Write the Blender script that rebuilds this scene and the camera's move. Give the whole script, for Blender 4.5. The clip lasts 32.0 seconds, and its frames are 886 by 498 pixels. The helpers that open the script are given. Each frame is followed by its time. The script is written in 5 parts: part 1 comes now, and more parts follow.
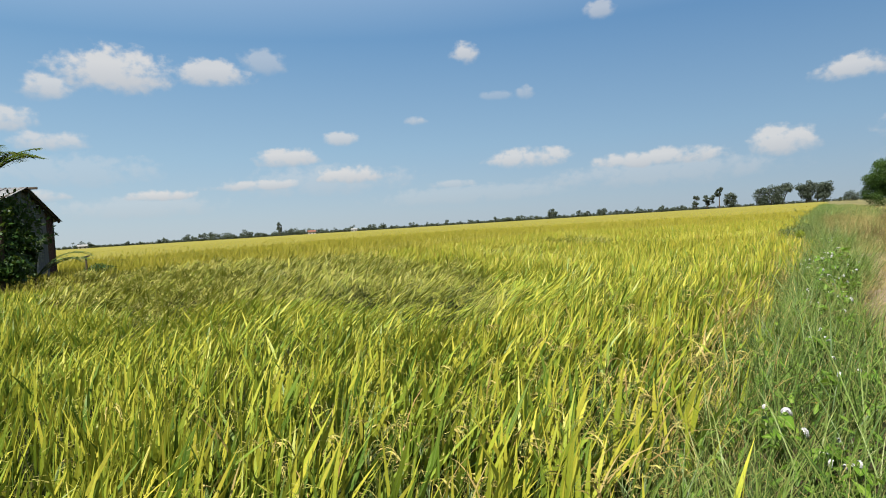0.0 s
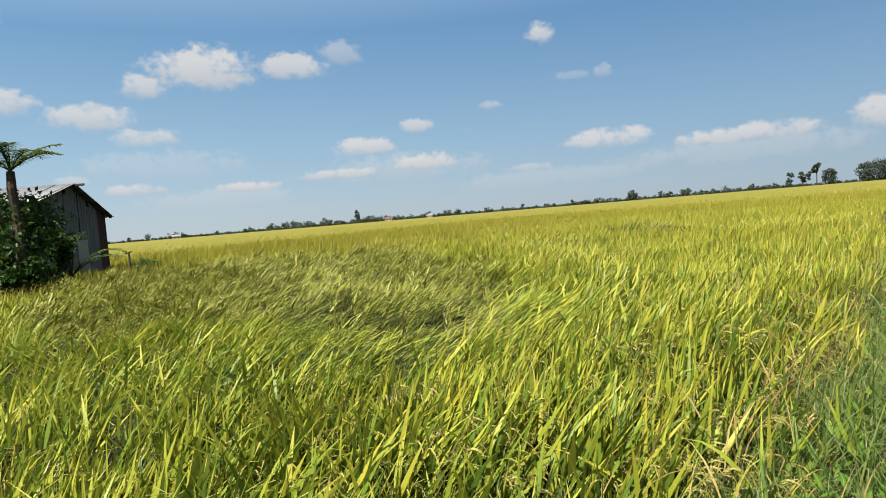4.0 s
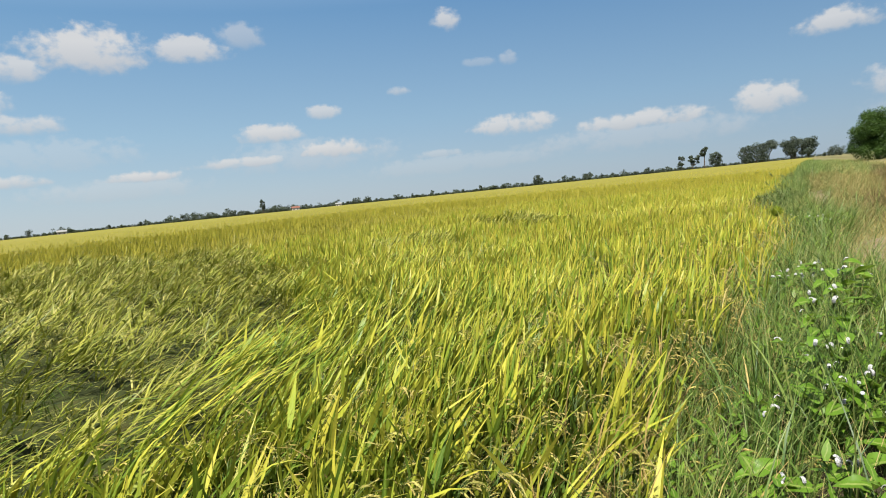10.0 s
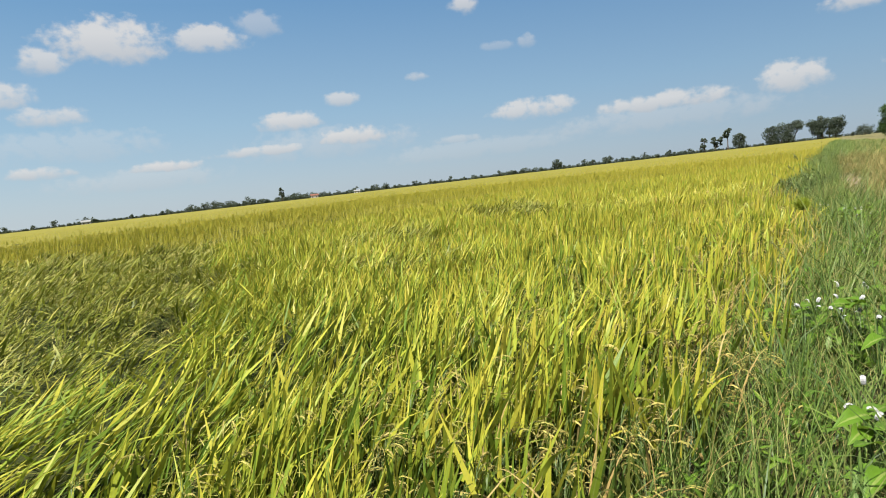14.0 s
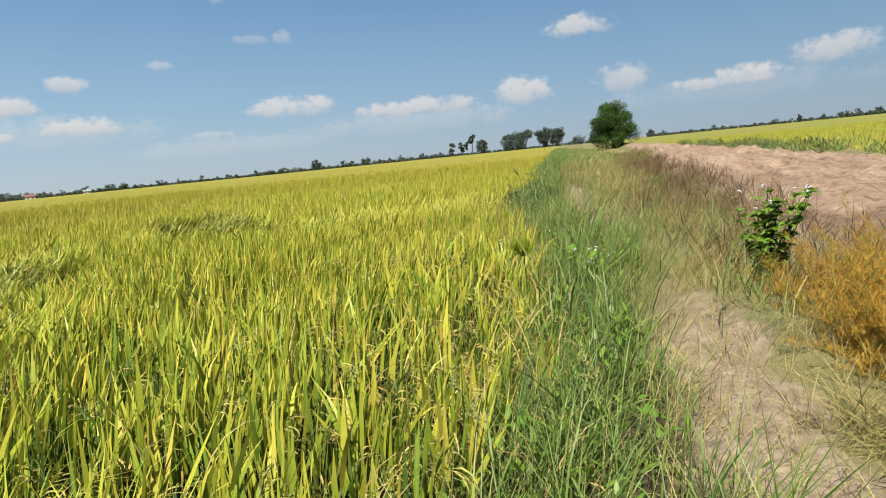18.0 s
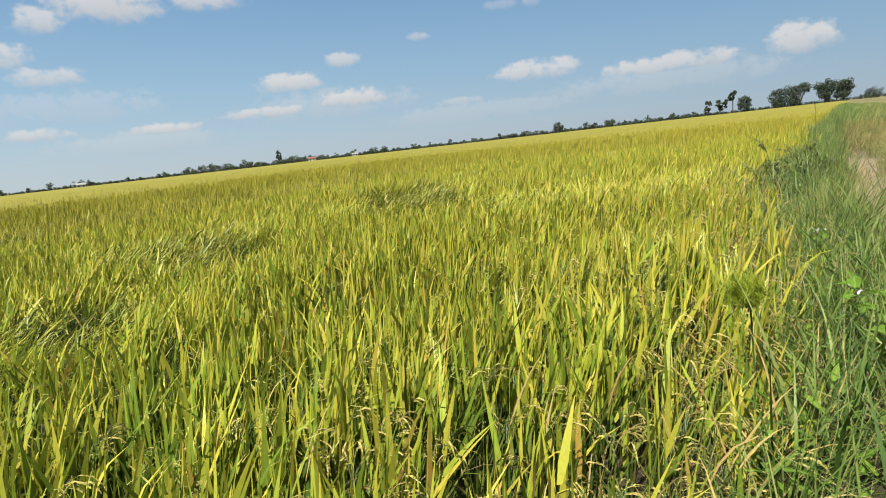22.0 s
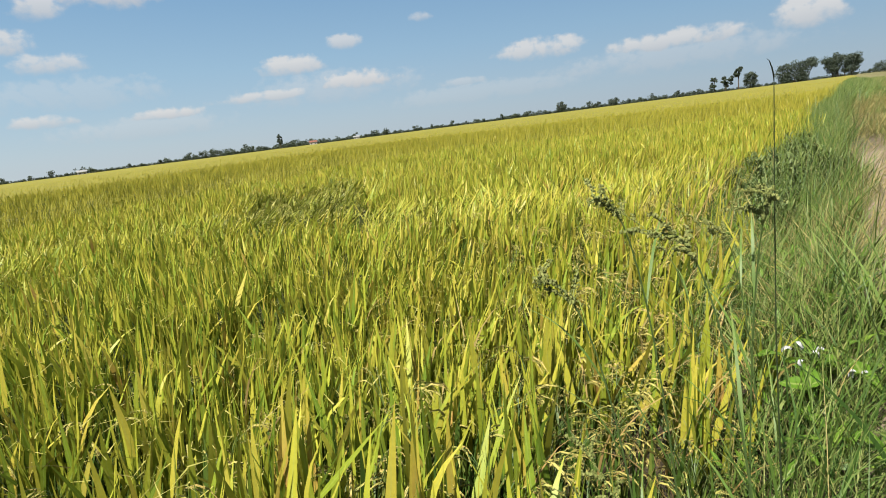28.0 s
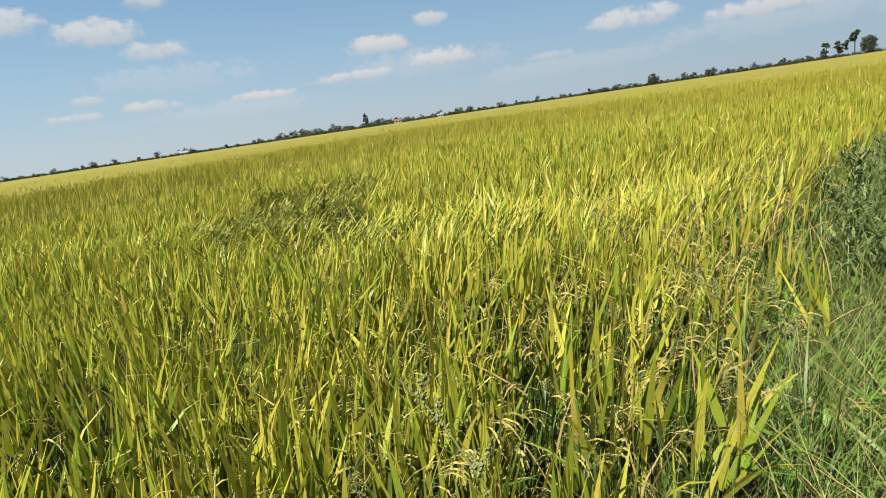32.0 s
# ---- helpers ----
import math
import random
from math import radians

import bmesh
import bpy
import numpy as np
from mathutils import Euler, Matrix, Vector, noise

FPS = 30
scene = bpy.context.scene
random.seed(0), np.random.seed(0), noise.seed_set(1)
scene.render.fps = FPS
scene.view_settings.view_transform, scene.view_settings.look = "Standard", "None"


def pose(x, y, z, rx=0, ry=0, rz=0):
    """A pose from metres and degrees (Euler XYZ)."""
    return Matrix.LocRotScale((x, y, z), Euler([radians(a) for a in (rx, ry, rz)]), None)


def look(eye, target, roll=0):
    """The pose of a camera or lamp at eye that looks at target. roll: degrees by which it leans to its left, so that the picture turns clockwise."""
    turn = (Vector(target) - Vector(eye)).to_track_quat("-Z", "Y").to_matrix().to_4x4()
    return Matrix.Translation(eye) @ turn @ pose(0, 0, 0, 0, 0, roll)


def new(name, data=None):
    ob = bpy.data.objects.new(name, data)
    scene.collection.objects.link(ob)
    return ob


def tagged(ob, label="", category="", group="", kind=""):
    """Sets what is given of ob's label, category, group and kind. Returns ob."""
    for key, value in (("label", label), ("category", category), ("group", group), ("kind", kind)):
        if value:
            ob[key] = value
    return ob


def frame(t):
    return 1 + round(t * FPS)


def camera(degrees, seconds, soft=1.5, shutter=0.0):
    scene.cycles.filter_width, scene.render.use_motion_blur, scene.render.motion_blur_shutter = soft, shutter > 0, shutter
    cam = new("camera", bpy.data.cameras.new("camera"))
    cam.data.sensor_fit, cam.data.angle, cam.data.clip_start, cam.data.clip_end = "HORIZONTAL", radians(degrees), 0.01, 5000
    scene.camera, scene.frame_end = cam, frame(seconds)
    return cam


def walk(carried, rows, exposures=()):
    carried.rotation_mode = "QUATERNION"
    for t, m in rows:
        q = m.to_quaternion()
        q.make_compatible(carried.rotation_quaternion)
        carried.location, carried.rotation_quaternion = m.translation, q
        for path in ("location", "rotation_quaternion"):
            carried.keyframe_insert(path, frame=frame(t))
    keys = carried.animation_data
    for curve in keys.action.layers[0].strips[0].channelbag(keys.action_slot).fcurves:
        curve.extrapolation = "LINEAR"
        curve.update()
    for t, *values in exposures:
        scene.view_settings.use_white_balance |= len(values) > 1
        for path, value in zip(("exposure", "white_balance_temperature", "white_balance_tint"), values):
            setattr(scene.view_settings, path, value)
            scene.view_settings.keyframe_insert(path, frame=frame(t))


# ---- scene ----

# ---------------------------------------------------------------- camera
cam = camera(71.2, 32.0, soft=1.0)
PATH = [
    (0.0, 0.001, 0.000, 1.303, 87.76, 3.62, 31.22),
    (0.5, -0.079, 0.300, 1.272, 87.71, 3.50, 32.11),
    (1.0, -0.042, 0.638, 1.286, 87.36, 3.47, 31.93),
    (1.5, 0.024, 0.981, 1.356, 87.48, 3.68, 32.01),
    (2.0, 0.026, 1.285, 1.371, 87.36, 3.82, 31.88),
    (2.5, -0.022, 1.619, 1.383, 87.18, 3.87, 31.98),
    (3.0, -0.051, 1.932, 1.399, 87.10, 4.01, 31.92),
    (3.5, -0.050, 2.228, 1.384, 86.93, 4.26, 35.83),
    (5.5, -0.098, 3.367, 1.371, 86.83, 5.14, 40.08),
    (6.0, -0.114, 3.674, 1.374, 86.67, 5.20, 40.04),
    (6.5, -0.128, 3.997, 1.376, 86.75, 5.53, 38.98),
    (7.0, -0.131, 4.311, 1.355, 86.28, 5.71, 33.85),
    (7.5, -0.101, 4.645, 1.344, 85.88, 5.51, 31.96),
    (8.0, -0.021, 4.946, 1.365, 85.55, 5.58, 31.38),
    (8.5, 0.101, 5.196, 1.401, 85.38, 5.67, 31.18),
    (9.0, 0.114, 5.396, 1.395, 85.35, 5.70, 29.99),
    (9.5, 0.060, 5.605, 1.364, 85.02, 5.80, 30.05),
    (10.0, 0.012, 5.760, 1.360, 84.92, 5.85, 30.07),
    (10.5, 0.008, 5.865, 1.375, 84.81, 6.00, 29.78),
    (11.0, 0.053, 6.029, 1.364, 84.71, 6.17, 29.66),
    (11.5, 0.113, 6.314, 1.343, 84.57, 6.24, 29.70),
    (12.0, 0.097, 6.638, 1.306, 84.43, 6.32, 29.48),
    (12.5, 0.052, 6.949, 1.313, 84.24, 6.41, 29.51),
    (13.0, 0.018, 7.135, 1.337, 84.18, 6.43, 29.54),
    (13.5, 0.006, 7.384, 1.333, 83.98, 6.61, 32.44),
    (15.5, -0.278, 9.758, 1.381, 83.20, 6.23, 24.94),
    (16.0, -0.217, 10.265, 1.392, 83.39, 6.07, 21.28),
    (16.5, -0.085, 10.734, 1.430, 82.74, 5.64, 15.09),
    (17.0, -0.019, 11.096, 1.384, 82.22, 5.62, 10.07),
    (17.5, -0.043, 11.421, 1.358, 81.62, 5.79, 9.94),
    (18.0, -0.070, 11.646, 1.356, 81.50, 5.68, 9.98),
    (18.5, -0.083, 11.847, 1.350, 81.22, 6.29, 15.26),
    (19.0, -0.024, 12.121, 1.363, 81.16, 7.29, 23.30),
    (19.5, -0.042, 12.386, 1.370, 81.05, 7.57, 26.38),
    (20.0, -0.099, 12.600, 1.336, 80.86, 6.83, 28.69),
    (20.5, -0.159, 12.817, 1.337, 81.00, 5.78, 29.80),
    (21.0, -0.177, 13.050, 1.355, 80.75, 5.85, 29.67),
    (21.5, -0.101, 13.334, 1.358, 80.52, 6.19, 31.36),
    (22.0, -0.027, 13.678, 1.371, 80.45, 6.40, 32.00),
    (22.5, -0.072, 13.988, 1.331, 80.25, 6.60, 32.67),
    (23.0, -0.146, 14.304, 1.349, 80.19, 6.70, 32.98),
    (23.5, -0.199, 14.528, 1.359, 80.03, 6.81, 32.78),
    (24.0, -0.200, 14.694, 1.342, 79.88, 6.89, 32.59),
    (24.5, -0.178, 14.932, 1.312, 79.78, 7.09, 32.60),
    (26.5, -0.158, 16.522, 1.376, 79.21, 7.06, 32.43),
    (27.0, -0.108, 16.907, 1.364, 79.15, 7.12, 32.35),
    (27.5, -0.032, 17.285, 1.336, 79.05, 7.20, 32.34),
    (28.0, -0.028, 17.604, 1.318, 78.82, 7.22, 32.33),
    (28.5, -0.052, 17.909, 1.311, 78.75, 7.23, 32.05),
    (29.0, -0.061, 18.235, 1.318, 78.70, 7.33, 31.88),
    (29.5, -0.039, 18.586, 1.337, 78.42, 7.37, 31.92),
    (30.0, 0.025, 18.943, 1.372, 78.40, 6.97, 31.96),
    (30.5, 0.020, 19.233, 1.375, 78.28, 7.15, 31.97),
    (31.0, -0.030, 19.458, 1.338, 78.06, 7.25, 34.17),
    (31.5, -0.088, 19.664, 1.337, 78.05, 7.53, 35.74),
    (32.0, -0.118, 19.859, 1.321, 77.81, 8.31, 40.09),
]
walk(cam, [(t, pose(*row)) for t, *row in PATH], exposures=[(0.0, 1.9), (32.0, 1.9)])

# ---------------------------------------------------------------- sky and sun
SUN_AZ, SUN_EL = 178.0, 57.0        # degrees, anticlockwise from +y


def link(tree, a, b):
    tree.links.new(a, b)


def math_node(tree, op, a, b=None, clamp=False):
    n = tree.nodes.new("ShaderNodeMath")
    n.operation, n.use_clamp = op, clamp
    for i, v in enumerate((a, b)):
        if v is None:
            continue
        if isinstance(v, (int, float)):
            n.inputs[i].default_value = v
        else:
            link(tree, v, n.inputs[i])
    return n.outputs[0]


world = bpy.data.worlds.new("sky")
scene.world = world
world.use_nodes = True
wt = world.node_tree
wt.nodes.clear()
sky = wt.nodes.new("ShaderNodeTexSky")
sky.sky_type, sky.sun_disc = "NISHITA", False
sky.sun_elevation, sky.sun_rotation = radians(SUN_EL), radians(-SUN_AZ)
sky.air_density, sky.dust_density, sky.ozone_density = 1.0, 0.3, 2.2
coord = wt.nodes.new("ShaderNodeTexCoord")
sep = wt.nodes.new("ShaderNodeSeparateXYZ")
link(wt, coord.outputs["Generated"], sep.inputs[0])
deg_az = math_node(wt, "MULTIPLY", math_node(wt, "ARCTAN2", math_node(wt, "MULTIPLY", sep.outputs[0], -1.0), sep.outputs[1]), 57.29578)
deg_el = math_node(wt, "MULTIPLY", math_node(wt, "ARCSINE", sep.outputs[2]), 57.29578)
# billows that break up the clouds' outlines, and finer wisps
flat = wt.nodes.new("ShaderNodeCombineXYZ")
link(wt, deg_az, flat.inputs[0]), link(wt, math_node(wt, "MULTIPLY", deg_el, 1.25), flat.inputs[1])


def sky_noise(scale, detail, rough):
    n = wt.nodes.new("ShaderNodeTexNoise")
    n.inputs["Scale"].default_value, n.inputs["Detail"].default_value, n.inputs["Roughness"].default_value = scale, detail, rough
    link(wt, flat.outputs[0], n.inputs["Vector"])
    return math_node(wt, "SUBTRACT", n.outputs["Fac"], 0.5)


billow = math_node(wt, "ADD", math_node(wt, "MULTIPLY", sky_noise(0.42, 2.0, 0.4), 1.7), math_node(wt, "MULTIPLY", sky_noise(1.25, 4.0, 0.5), 1.5))
cloud_mask, cloud_light = [], []


def ramp_of(tree, fac, stops):
    r = tree.nodes.new("ShaderNodeValToRGB")
    for e, (p, c) in zip(r.color_ramp.elements, stops):
        e.position, e.color = p, (*c, 1)
    link(tree, fac, r.inputs[0])
    return r.outputs[0]


def cloud(az, el, hw, hh, thick=1.0):
    """One fair-weather cloud: a soft mound on a flatter base, in degrees."""
    dx = math_node(wt, "DIVIDE", math_node(wt, "SUBTRACT", deg_az, az), hw * 1.30)
    dy = math_node(wt, "DIVIDE", math_node(wt, "SUBTRACT", deg_el, el - 0.2 * hh), hh * 1.45)
    low = math_node(wt, "MINIMUM", dy, 0.0)
    r2 = math_node(wt, "ADD", math_node(wt, "MULTIPLY", dx, dx), math_node(wt, "MULTIPLY", dy, dy))
    r2 = math_node(wt, "ADD", r2, math_node(wt, "MULTIPLY", math_node(wt, "MULTIPLY", low, low), 1.2))
    v = math_node(wt, "MULTIPLY", math_node(wt, "SUBTRACT", math_node(wt, "ADD", 1.05, billow), r2), 0.80, True)
    v = math_node(wt, "MULTIPLY", math_node(wt, "MULTIPLY", v, v), math_node(wt, "SUBTRACT", 3.0, math_node(wt, "MULTIPLY", v, 2.0)))
    # crisper crown, soft base
    v = math_node(wt, "MULTIPLY", math_node(wt, "MULTIPLY", v, math_node(wt, "ADD", 1.15, math_node(wt, "MULTIPLY", dy, 0.8)), True), thick)
    cloud_mask.append(v)
    cloud_light.append(math_node(wt, "MULTIPLY", v, math_node(wt, "ADD", 0.62, math_node(wt, "MULTIPLY", dy, 0.55), True)))


cloud(58.2, 13.9, 4.0, 1.7, 1.0), cloud(63.3, 12.5, 1.6, 1.0, 0.8), cloud(50.7, 14.0, 2.9, 1.1, 0.85)
cloud(46.4, 15.0, 1.9, 1.0, 0.4), cloud(28.2, 15.1, 1.2, 0.9, 0.8), cloud(23.0, 11.4, 0.8, 0.6, 0.35)
cloud(25.6, 11.3, 1.4, 0.4, 0.25), cloud(40.1, 8.3, 1.4, 0.6, 0.7), cloud(33.0, 9.6, 0.9, 0.4, 0.5)
cloud(44.8, 6.8, 2.5, 0.8, 0.95), cloud(47.2, 4.5, 3.8, 0.5, 0.8), cloud(39.0, 5.0, 3.1, 0.8, 1.0)
cloud(55.5, 3.9, 2.4, 0.5, 0.95), cloud(23.1, 5.5, 3.4, 0.9, 0.85), cloud(11.4, 4.6, 5.0, 0.8, 0.85)
cloud(2.2, 5.0, 2.3, 1.2, 0.9), cloud(-2.8, 9.9, 2.6, 0.9, 0.85), cloud(66.9, 10.0, 2.9, 1.0, 0.8)
cloud(63.3, 8.4, 2.2, 0.8, 0.7), cloud(16.1, 17.4, 1.2, 0.7, 0.5), cloud(30.1, 3.7, 2.0, 0.4, 0.4)
cloud(73.5, 17.4, 1.0, 1.1, 0.8), cloud(73.0, 11.1, 2.0, 1.2, 0.8), cloud(68.9, 5.1, 1.2, 0.4, 0.5)
cloud(64.4, 4.2, 2.2, 0.5, 0.8), cloud(70.0, 3.9, 1.7, 0.4, 0.7), cloud(-22.1, 5.2, 3.0, 1.0, 0.7)
cloud(-16.0, 4.1, 2.6, 0.8, 0.95), cloud(-6.5, 5.1, 2.1, 1.2, 0.65), cloud(-12.6, 3.8, 2.2, 0.6, 0.75)
# thin veils below and between the heaps
cloud(42.0, 4.6, 7.0, 1.3, 0.30), cloud(12.0, 3.4, 9.0, 1.2, 0.30), cloud(57.0, 3.0, 6.5, 0.9, 0.28), cloud(-14.0, 3.2, 9.0, 1.1, 0.18), cloud(62.0, 6.0, 6.0, 1.3, 0.25), cloud(29.0, 2.6, 8.0, 0.8, 0.22)
cloud(80.0, 8.0, 4.0, 1.3, 0.7), cloud(-32.0, 9.0, 4.0, 1.5, 0.8)
cover = cloud_mask[0]
for v in cloud_mask[1:]:
    cover = math_node(wt, "MAXIMUM", cover, v)
lit = cloud_light[0]
for v in cloud_light[1:]:
    lit = math_node(wt, "MAXIMUM", lit, v)
lit = math_node(wt, "DIVIDE", lit, math_node(wt, "MAXIMUM", cover, 0.02), True)
soft_cover = math_node(wt, "SMOOTH_MIN", cover, 0.92)
# hazy tropical air: paler and greyer towards the horizon
haze = wt.nodes.new("ShaderNodeValToRGB")
for e, (p, c) in zip([haze.color_ramp.elements[0], haze.color_ramp.elements[1], haze.color_ramp.elements.new(0.1), haze.color_ramp.elements.new(0.24)],
                     ((0.0, (0.230, 0.288, 0.342)), (1.0, (0.035, 0.09, 0.20)), (0.1, (0.170, 0.267, 0.352)), (0.24, (0.088, 0.188, 0.315)))):
    e.position, e.color = p, (*c, 1)
link(wt, math_node(wt, "MULTIPLY", deg_el, 1.0 / 70.0, True), haze.inputs[0])
scaled = wt.nodes.new("ShaderNodeVectorMath")
scaled.operation, scaled.inputs[3].default_value = "SCALE", 0.055
link(wt, sky.outputs[0], scaled.inputs[0])
blend = wt.nodes.new("ShaderNodeMix")
blend.data_type, blend.inputs[0].default_value = "RGBA", 0.8
link(wt, scaled.outputs[0], blend.inputs[6]), link(wt, haze.outputs[0], blend.inputs[7])
air = wt.nodes.new("ShaderNodeBackground")
air.inputs["Strength"].default_value = 1.0
# the sky is deeper and bluer away from the sun's side
side = math_node(wt, "COSINE", math_node(wt, "MULTIPLY", math_node(wt, "SUBTRACT", deg_az, 125.0), 0.0174533))
link(wt, math_node(wt, "ADD", 0.480, math_node(wt, "MULTIPLY", side, 0.115)), air.inputs["Strength"])
tint = wt.nodes.new("ShaderNodeMix")
tint.data_type, tint.inputs[6].default_value, tint.inputs[7].default_value = "RGBA", (0.93, 1.0, 1.09, 1), (1.02, 1.0, 0.98, 1)
link(wt, math_node(wt, "MULTIPLY", math_node(wt, "ADD", side, 0.7), 0.8, True), tint.inputs[0])
tinted = wt.nodes.new("ShaderNodeMix")
tinted.data_type, tinted.blend_type, tinted.inputs[0].default_value = "RGBA", "MULTIPLY", 1.0
link(wt, blend.outputs[2], tinted.inputs[6]), link(wt, tint.outputs[2], tinted.inputs[7])
link(wt, tinted.outputs[2], air.inputs["Color"])
white = wt.nodes.new("ShaderNodeBackground")
white.inputs["Strength"].default_value = 0.195
link(wt, ramp_of(wt, lit, [(0.2, (0.66, 0.70, 0.76)), (0.85, (1.0, 0.99, 0.98))]), white.inputs["Color"])
both = wt.nodes.new("ShaderNodeMixShader")
link(wt, soft_cover, both.inputs[0]), link(wt, air.outputs[0], both.inputs[1]), link(wt, white.outputs[0], both.inputs[2])
out = wt.nodes.new("ShaderNodeOutputWorld")
link(wt, both.outputs[0], out.inputs["Surface"])

sun_data = bpy.data.lights.new("sun", "SUN")
sun_data.energy, sun_data.angle, sun_data.color = 5.0, radians(0.55), (1.0, 0.95, 0.86)
sun = new("sun", sun_data)
_a, _e = radians(SUN_AZ), radians(SUN_EL)
TO_SUN = Vector((-math.sin(_a) * math.cos(_e), math.cos(_a) * math.cos(_e), math.sin(_e)))
sun.matrix_world = look(TO_SUN * 100.0, (0, 0, 0))

# ---------------------------------------------------------------- materials


def material(name):
    m = bpy.data.materials.new(name)
    m.use_nodes = True
    t = m.node_tree
    t.nodes.clear()
    o = t.nodes.new("ShaderNodeOutputMaterial")
    return m, t, o


TONE = 0.43        # brings all base colours to the exposure


def toned(stops):
    return [(p, tuple(v * TONE for v in c)) for p, c in stops]


def ramp_node(t, fac, stops):
    r = t.nodes.new("ShaderNodeValToRGB")
    els = r.color_ramp.elements
    while len(els) < len(stops):
        els.new(0.5)
    for e, (p, c) in zip(els, stops):
        e.position, e.color = p, (*c, 1)
    link(t, fac, r.inputs[0])
    return r.outputs[0]


def noise_node(t, scale, detail=4.0, rough=0.55, vec=None):
    n = t.nodes.new("ShaderNodeTexNoise")
    n.inputs["Scale"].default_value, n.inputs["Detail"].default_value, n.inputs["Roughness"].default_value = scale, detail, rough
    if vec is None:
        g = t.nodes.new("ShaderNodeNewGeometry")
        vec = g.outputs["Position"]
    link(t, vec, n.inputs["Vector"])
    return n.outputs["Fac"]


def mix_color(t, fac, a, b, mode="MIX"):
    n = t.nodes.new("ShaderNodeMix")
    n.data_type, n.blend_type = "RGBA", mode
    for i, v in ((0, fac), (6, a), (7, b)):
        if isinstance(v, (int, float)):
            n.inputs[i].default_value = v
        elif isinstance(v, tuple):
            n.inputs[i].default_value = (*v, 1)
        else:
            link(t, v, n.inputs[i])
    return n.outputs[2]


def leaf_material(name, stops, tip=None, tip_from=0.6, through_light=0.35, rough=0.45, patch=0.35, rib=0.0, gloss=0.12, ripen=0.0):
    """Leaves: one tint a leaf, drier towards the tip, patches over the stand, light passing through."""
    m, t, o = material(name)
    g = t.nodes.new("ShaderNodeNewGeometry")
    big = noise_node(t, 0.45, 3.0)
    fac = math_node(t, "ADD", math_node(t, "MULTIPLY", g.outputs["Random Per Island"], 1.0 - patch),
                    math_node(t, "MULTIPLY", math_node(t, "SUBTRACT", math_node(t, "MULTIPLY", big, 1.6), 0.3), patch), True)
    if ripen:      # the stand is riper towards the far end of the bund
        pos = t.nodes.new("ShaderNodeSeparateXYZ")
        link(t, g.outputs["Position"], pos.inputs[0])
        k = math_node(t, "MULTIPLY", math_node(t, "SUBTRACT", pos.outputs[1], 5.0), 0.05, True)
        fac = math_node(t, "ADD", fac, math_node(t, "MULTIPLY", math_node(t, "SUBTRACT", k, 0.38), ripen), True)
    col = ramp_node(t, fac, toned(stops))
    uv = t.nodes.new("ShaderNodeUVMap")
    s = t.nodes.new("ShaderNodeSeparateXYZ")
    link(t, uv.outputs[0], s.inputs[0])
    if tip:
        k = math_node(t, "MULTIPLY", math_node(t, "SUBTRACT", s.outputs[1], tip_from), 1.0 / (1.0 - tip_from), True)
        k = math_node(t, "MULTIPLY", k, g.outputs["Random Per Island"], True)
        col = mix_color(t, k, col, tuple(v * TONE for v in tip))
    if rib:
        k = math_node(t, "LESS_THAN", math_node(t, "ABSOLUTE", math_node(t, "SUBTRACT", s.outputs[0], 0.5)), 0.07)
        col = mix_color(t, math_node(t, "MULTIPLY", k, rib), col, (0.20, 0.23, 0.07))
    mottle = noise_node(t, 60.0, 2.0)
    col = mix_color(t, 0.35, col, ramp_node(t, mottle, [(0.3, (0.55, 0.55, 0.55)), (0.7, (1, 1, 1))]), "MULTIPLY")
    p = t.nodes.new("ShaderNodeBsdfPrincipled")
    link(t, col, p.inputs["Base Color"])
    p.inputs["Roughness"].default_value = rough
    p.inputs["Specular IOR Level"].default_value = gloss
    tr = t.nodes.new("ShaderNodeBsdfTranslucent")
    link(t, mix_color(t, 0.25, col, (0.155, 0.205, 0.018), "MIX"), tr.inputs["Color"])
    mx = t.nodes.new("ShaderNodeMixShader")
    mx.inputs[0].default_value = through_light
    link(t, p.outputs[0], mx.inputs[1]), link(t, tr.outputs[0], mx.inputs[2])
    link(t, mx.outputs[0], o.inputs["Surface"])
    return m


def plain_material(name, stops, scale=6.0, rough=0.85, bump=0.3, bump_scale=30.0, fine=None, metal=0.0, object_space=False, stretch=None):
    m, t, o = material(name)
    vec = None
    if object_space or stretch:
        c = t.nodes.new("ShaderNodeTexCoord")
        vec = c.outputs["Object"]
        if stretch:
            mp = t.nodes.new("ShaderNodeMapping")
            mp.inputs["Scale"].default_value = stretch
            link(t, vec, mp.inputs["Vector"])
            vec = mp.outputs[0]
    col = ramp_node(t, noise_node(t, scale, 6.0, 0.6, vec), toned(stops))
    f = noise_node(t, bump_scale, 5.0, 0.65, vec)
    col = mix_color(t, 0.5, col, ramp_node(t, f, [(0.3, (0.6, 0.6, 0.6)), (0.7, (1, 1, 1))]), "MULTIPLY")
    p = t.nodes.new("ShaderNodeBsdfPrincipled")
    link(t, col, p.inputs["Base Color"])
    p.inputs["Roughness"].default_value, p.inputs["Metallic"].default_value = rough, metal
    p.inputs["Specular IOR Level"].default_value = 0.5 if rough < 0.8 else 0.08
    b = t.nodes.new("ShaderNodeBump")
    b.inputs["Strength"].default_value, b.inputs["Distance"].default_value = bump, 0.02
    link(t, f, b.inputs["Height"]), link(t, b.outputs[0], p.inputs["Normal"])
    link(t, p.outputs[0], o.inputs["Surface"])
    return m


